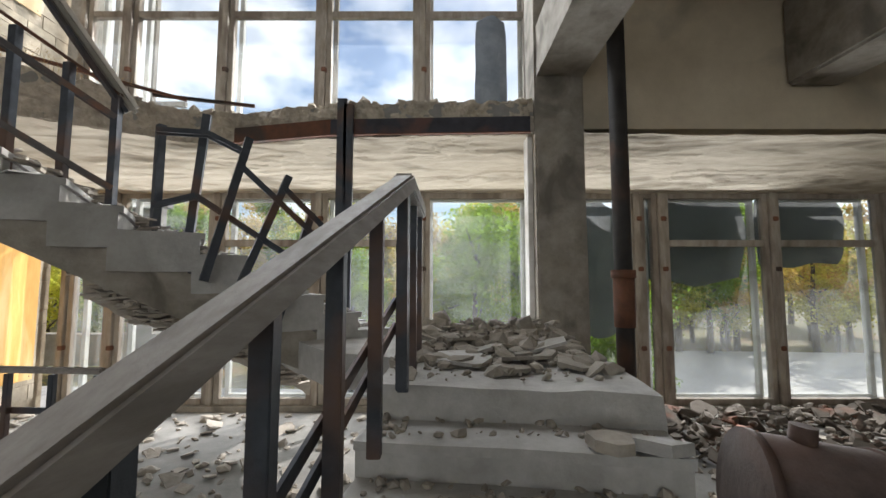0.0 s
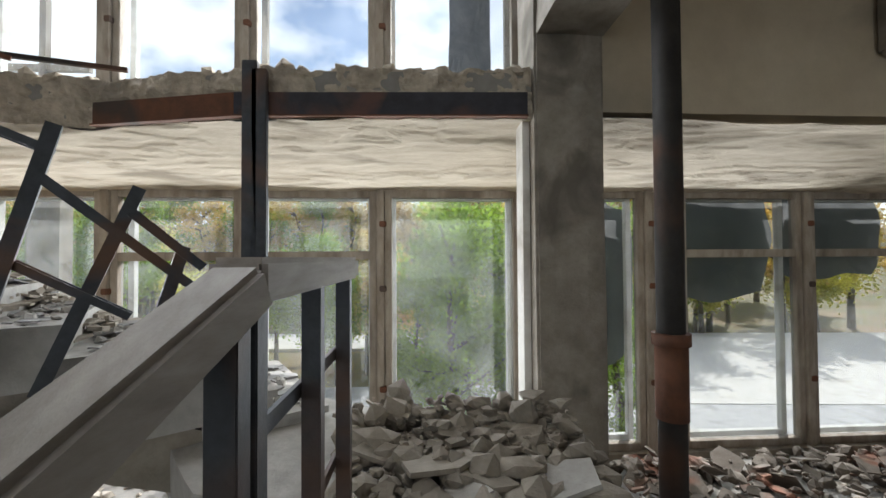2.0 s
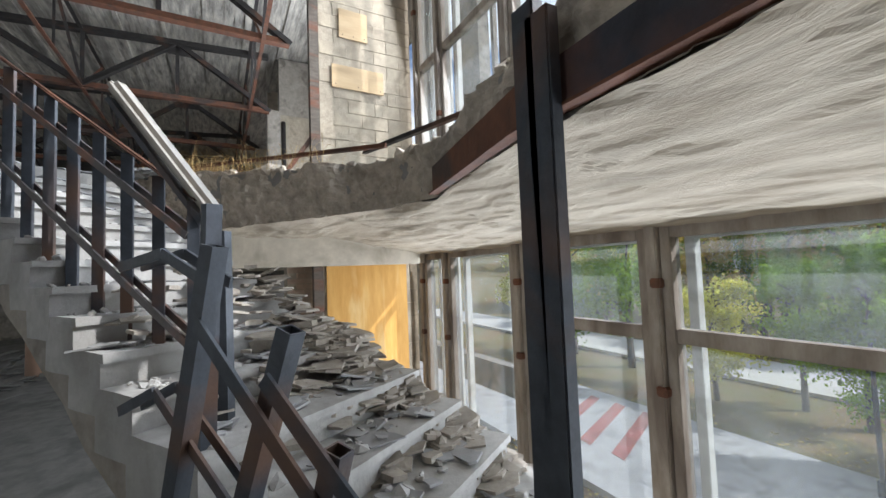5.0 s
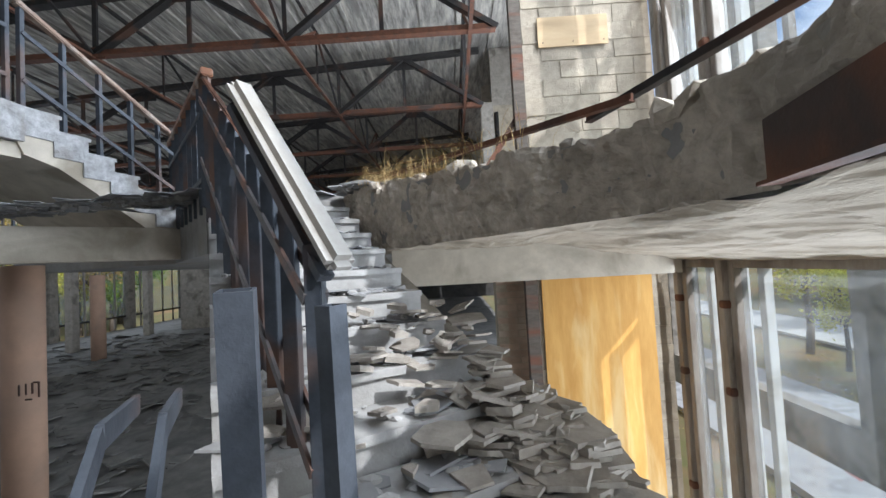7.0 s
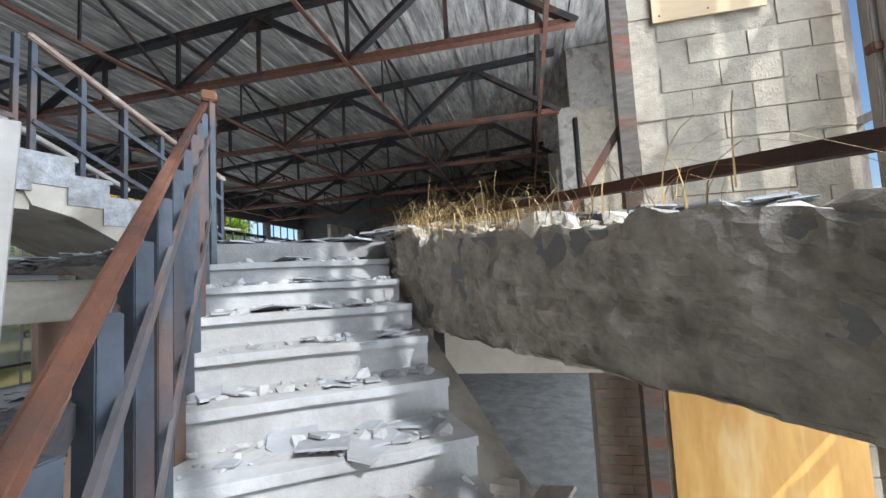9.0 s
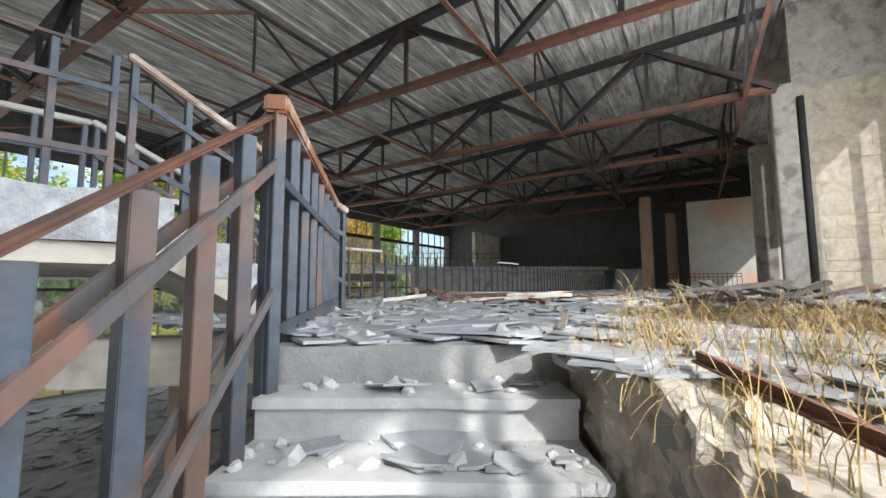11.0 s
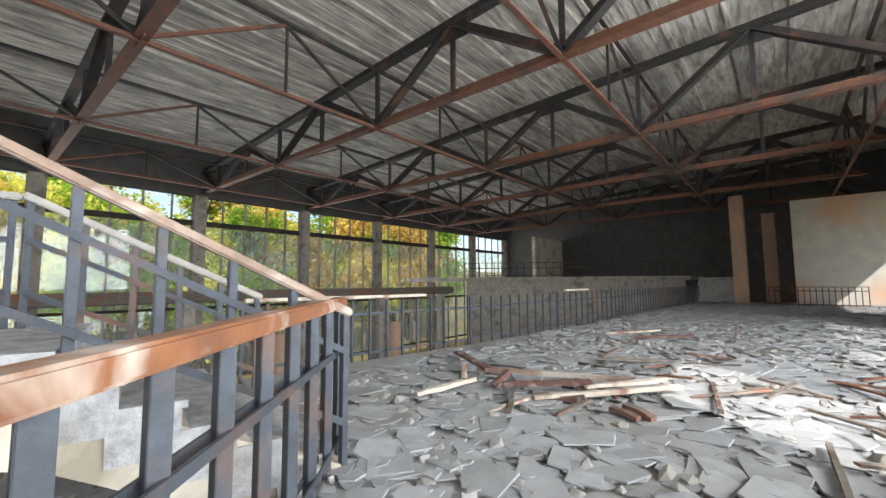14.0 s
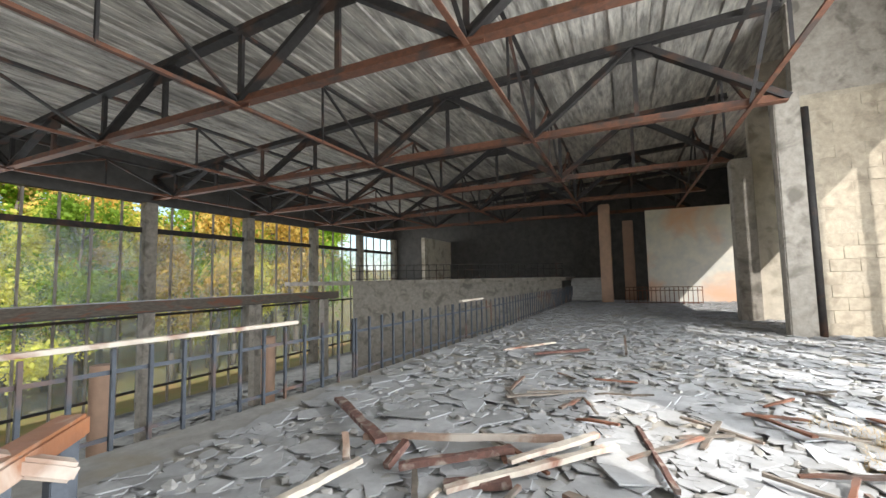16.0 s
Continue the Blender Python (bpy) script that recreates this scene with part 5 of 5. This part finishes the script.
    for i in range(46):
        x, y = rng.uniform(-9.2, -7.0), rng.uniform(2.9, 4.1)
        a = rng.uniform(-0.6, 0.9)
        n = rng.uniform(0.4, 1.2)
        plank((x, y, z + rng.uniform(0, 0.2)), (x - n * math.cos(a), y + n * math.sin(a), z + rng.uniform(0, 0.28)), rng.uniform(0.05, 0.13), 0.03, OLD_WOOD, "dark rotten plank in a heap of old boards")
    for i in range(30):
        x, y = rng.uniform(-14, -9.5), rng.uniform(-0.2, 4.5)
        a = rng.uniform(0, 6.28)
        n = rng.uniform(0.3, 1.0)
        plank((x, y, z), (x + n * math.cos(a), y + n * math.sin(a), z + 0.06), rng.uniform(0.04, 0.09), 0.03, OLD_WOOD if i % 3 else RUST, "dark splinter of wood among broken tiles")
    # rusty bar on the ledge
    t = empty("ledge_bar", "rusty steel angle bar along the broken floor edge", "steel bar", at=stair2(0.2, -5.38, 3.56))
    part("angle", angle_bar((0, 0, 0), stair2(3.1, -5.42, 3.86) - stair2(0.2, -5.38, 3.56), 0.038, 0.008), RUST, t)
    t = empty("ledge_bar", "dark twisted steel bar on the broken floor edge", "steel bar", at=(-2.3, 4.8, 3.62))
    part("angle", angle_bar((0, 0, 0), (-1.0, -0.35, -0.02), 0.04, 0.01), BLACK_STEEL, t)


# ---------------------------------------------------------------- plants
def tuft(rng, x, y, z, n, h, droop):
    verts, faces = [], []
    for _ in range(n):
        a = rng.uniform(0, math.tau)
        bx0, by0 = x + rng.gauss(0, 0.10), y + rng.gauss(0, 0.10)
        ln = h * rng.uniform(0.5, 1.2)
        lean = rng.uniform(0.2, 0.8) * droop
        px, py = math.cos(a), math.sin(a)
        wx, wy = -py * 0.0019, px * 0.0019
        o = len(verts)
        for j in range(6):
            f = j / 5
            r = ln * lean * f * f * 1.2
            zz = z + ln * (f - 0.75 * lean * f * f * f)
            k = 1 - 0.8 * f if j < 4 else 1.4 - f
            verts.append((bx0 + px * r - wx * k, by0 + py * r - wy * k, zz))
            verts.append((bx0 + px * r + wx * k, by0 + py * r + wy * k, zz))
        for j in range(5):
            faces.append((o + 2 * j, o + 2 * j + 1, o + 2 * j + 3, o + 2 * j + 2))
    return verts, faces


def grass(name, spots, label):
    rng = random.Random(5)
    verts, faces = [], []
    for x, y, z, n, h, d in spots:
        v, f = tuft(rng, x, y, z, n, h, d)
        o = len(verts)
        verts.extend(v)
        faces.extend(tuple(i + o for i in q) for q in f)
    me = bpy.data.meshes.new(name)
    me.from_pydata(verts, [], faces)
    me.materials.append(STRAW)
    tagged(new(name, me), label, "grass", kind="stuff")


def leaves(rng, clumps, per, size, flat=0.6):
    """Leaf quads round clump centres."""
    g = np.random.RandomState(rng.randrange(10 ** 6))
    c = np.array([q[:3] for q in clumps])
    r = np.array([q[3] for q in clumps])
    idx = np.repeat(np.arange(len(c)), per)
    p = c[idx] + g.normal(size=(len(idx), 3)) * r[idx][:, None] * 0.5
    a = g.normal(size=(len(idx), 3))
    a /= np.linalg.norm(a, axis=1)[:, None]
    b = np.cross(a, g.normal(size=(len(idx), 3)))
    b /= np.linalg.norm(b, axis=1)[:, None]
    s = size * g.uniform(0.6, 1.3, size=(len(idx), 1))
    quad = np.stack([p - a * s, p + b * s * flat, p + a * s, p - b * s * flat], axis=1).reshape(-1, 3)
    me = bpy.data.meshes.new("crown")
    me.from_pydata(quad.tolist(), [], np.arange(len(quad)).reshape(-1, 4).tolist())
    return me


def tree(seed, h, spread, mat, label, clumps=60, per=60, leaf=0.09, low=0.25, limbs=9):
    rng = random.Random(seed)
    t = empty("tree", label, "tree", "trees outside")
    bm = bmesh.new()
    pts = [Vector((0, 0, -0.3))]
    for i in range(1, 6):
        pts.append(Vector((rng.gauss(0, 0.03 * h) * i / 5, rng.gauss(0, 0.03 * h) * i / 5, h * 0.9 * i / 5)))
    for i in range(5):
        tube(pts[i], pts[i + 1], 0.022 * h * (1 - i / 5.5), 8, bm, 0.022 * h * (1 - (i + 1) / 5.5))
    cl = []
    for i in range(limbs):
        f = rng.uniform(low, 0.95)
        k = min(4, int(f * 5))
        p = pts[k].lerp(pts[k + 1], f * 5 - k)
        a = rng.uniform(0, math.tau)
        n = spread * (1.15 - 0.6 * f) * rng.uniform(0.6, 1)
        q = p + Vector((math.cos(a) * n, math.sin(a) * n, n * rng.uniform(0.3, 0.9)))
        tube(p, q, 0.007 * h, 6, bm, 0.002 * h)
        for j in range(clumps // limbs):
            e = p.lerp(q, rng.uniform(0.35, 1.1)) + Vector((rng.gauss(0, 0.3), rng.gauss(0, 0.3), rng.gauss(0, 0.3))) * spread * 0.4
            cl.append((*e, spread * rng.uniform(0.18, 0.36)))
    part("trunk", bm, BARK, t, "rough grey-brown trunk")
    me = leaves(rng, cl, per, leaf)
    me.materials.append(mat)
    ob = new("crown", me)
    ob.parent = t
    return t


def build_plants():
    spots = []
    rng = random.Random(8)
    for s, w, n, h in ((1.9, -5.4, 14, 0.34), (2.3, -5.45, 16, 0.36), (2.75, -5.4, 22, 0.42), (3.2, -5.45, 26, 0.4), (3.5, -5.5, 40, 0.42), (3.7, -5.65, 40, 0.4), (1.5, -5.4, 8, 0.3)):
        p = stair2(s, w)
        spots.append((p.x, p.y, slab_top(p.x, p.y), n * 2, h, 1.15))
    for i in range(26):
        p = stair2(0.9 + 0.11 * i, -5.27)
        spots.append((p.x, p.y, slab_top(p.x, p.y) + 0.02, 5 if i % 3 else 12, 0.24, 1.9))
    for i in range(60):
        s, w = rng.uniform(2.6, 4.6), rng.uniform(-7.6, -5.7)
        p = stair2(s, w)
        if p.y < 5.6:
            spots.append((p.x, p.y, min(UP, slab_top(p.x, p.y)), 26, 0.34, 1.1))
    for i in range(60):
        spots.append((rng.uniform(-9.5, -6.6), rng.uniform(3.0, 4.9), UP, 40, 0.26, 1.3))
    for i in range(16):
        spots.append((rng.uniform(-12.5, -10), rng.uniform(3.3, 4.8), UP, 45, 0.2, 1.3))
    grass("dry_grass", spots, "tufts of dry straw-coloured grass on the floor edge")
    # birch thicket close to the windows
    first = tree(1, 7.2, 1.5, GREEN, "leafy green young tree close to the window", 90, 130, 0.055, 0.2, 15)
    first.matrix_basis = pose(0.9, 9.6, -3.6)
    for x, y, a, k in ((2.0, 10.6, 70, 0.95), (-0.1, 11.6, 160, 0.8), (3.4, 9.9, 220, 0.8), (5.2, 11.5, 300, 1.0), (1.4, 12.6, 20, 1.05)):
        copy_thing(first, pose(x, y, -3.6, 0, 0, a) @ Matrix.Identity(4)).scale = (k, k, k)
    kinds = [tree(2, 9, 2.4, YELLOW, "yellowing autumn tree beyond the road", 70, 90, 0.12, 0.3, 12), tree(3, 10, 2.6, ORANGE, "tree with orange autumn leaves", 70, 80, 0.12, 0.35, 12),
             tree(4, 10, 2.6, GREEN, "green broadleaf tree beyond the building", 80, 90, 0.12, 0.25, 13), tree(5, 8, 2.3, YELLOW, "pale yellow-green tree beyond the building", 80, 90, 0.12, 0.15, 13)]
    at = []
    rng = random.Random(21)
    for i in range(16):
        at.append((2.5 + i * 1.3 + rng.uniform(-0.5, 0.5), rng.uniform(27.5, 30.5)))
    for i in range(18):
        at.append((rng.uniform(2, 34), rng.uniform(28, 36)))
    for i in range(40):
        at.append((-46 + 90 * i / 40 + rng.uniform(-2, 2), rng.uniform(38, 58)))
    for x, y in ((-3.5, 19.5), (-2.4, 21), (-1.2, 20.2), (-5.5, 23), (0.4, 22)):
        at.append((x, y))
    for i in range(22):
        at.append((-32 + 1.5 * i + rng.uniform(-0.7, 0.7), rng.uniform(37, 42)))
    for i in range(9):
        at.append((-26 + 2.6 * i + rng.uniform(-0.7, 0.7), rng.uniform(22.5, 25.5)))
    for i in range(36):
        at.append((-58 + 62 * i / 36 + rng.uniform(-1, 1), rng.uniform(-46, -38)))
    for i in range(30):
        at.append((-75 + 90 * i / 30 + rng.uniform(-1, 1), rng.uniform(-75, -60)))
    for i, (x, y) in enumerate(at):
        src = kinds[rng.randrange(4)]
        k = rng.uniform(0.85, 1.25) * (2.4 if y < -55 else 1.6 if y > 45 or y < -20 else 0.75 if 11 < y < 19.1 else 1.0) * (0.6 if 18 < y < 24 and x < 1 else 1)
        far = max(0.0, math.hypot(x, y) - 60) * 0.05
        m = pose(x, y, -3.65 + far, 0, 0, rng.uniform(0, 360))
        if i < 4:
            kinds[i].matrix_basis = m
            kinds[i].scale = (k, k, k)
        else:
            copy_thing(src, m).scale = (k, k, k)
    g = random.Random(31)
    cl = [(g.uniform(-30, 14), g.uniform(8, 34), -3.5, 1.6) for _ in range(260)]
    me = leaves(g, cl, 45, 0.07)
    for v in me.vertices:
        v.co.z = -3.42 + 0.06 * g.random() + 0.02 * noise.noise(v.co)
    me.materials.append(ORANGE)
    tagged(new("fallen_leaves", me), "orange fallen leaves strewn over the meadow", "leaves", kind="stuff")
    # hills of far wood
    for nm, y0, lab in (("backdrop", 120, "wooded hill far beyond the road"), ("backdrop", -110, "wooded hill behind the hall")):
        bm = bmesh.new()
        bmesh.ops.create_grid(bm, x_segments=90, y_segments=8, size=1)
        for v in bm.verts:
            u, w = v.co.x, v.co.y
            v.co = Vector((u * 260 - 10, y0 + w * 30, -4 + (14 + 7 * noise.noise(Vector((u * 3, y0, 0)))) * max(0.0, 1 - abs(w)) ** 0.5 + 2.5 * noise.noise(Vector((u * 40, w * 5, y0)))))
        setting(nm, bm, GRASS, lab, "hill")
    # lamp post outside
    p = empty("street_lamp", "slim grey lamp post beside the road", "street lamp", at=(-3.9, 17.6, -3.5))
    part("pole", tube((0, 0, 0), (0, 0, 3.9), 0.055, 12), STEEL, p)
    part("base", tube((0, 0, 0), (0, 0, 0.5), 0.11, 12), STEEL, p)
    part("lantern", tube((0, 0, 3.9), (0, 0, 4.2), 0.10, 12, None, 0.16), GLASS, p)


build_masonry()
build_debris()
build_plants()
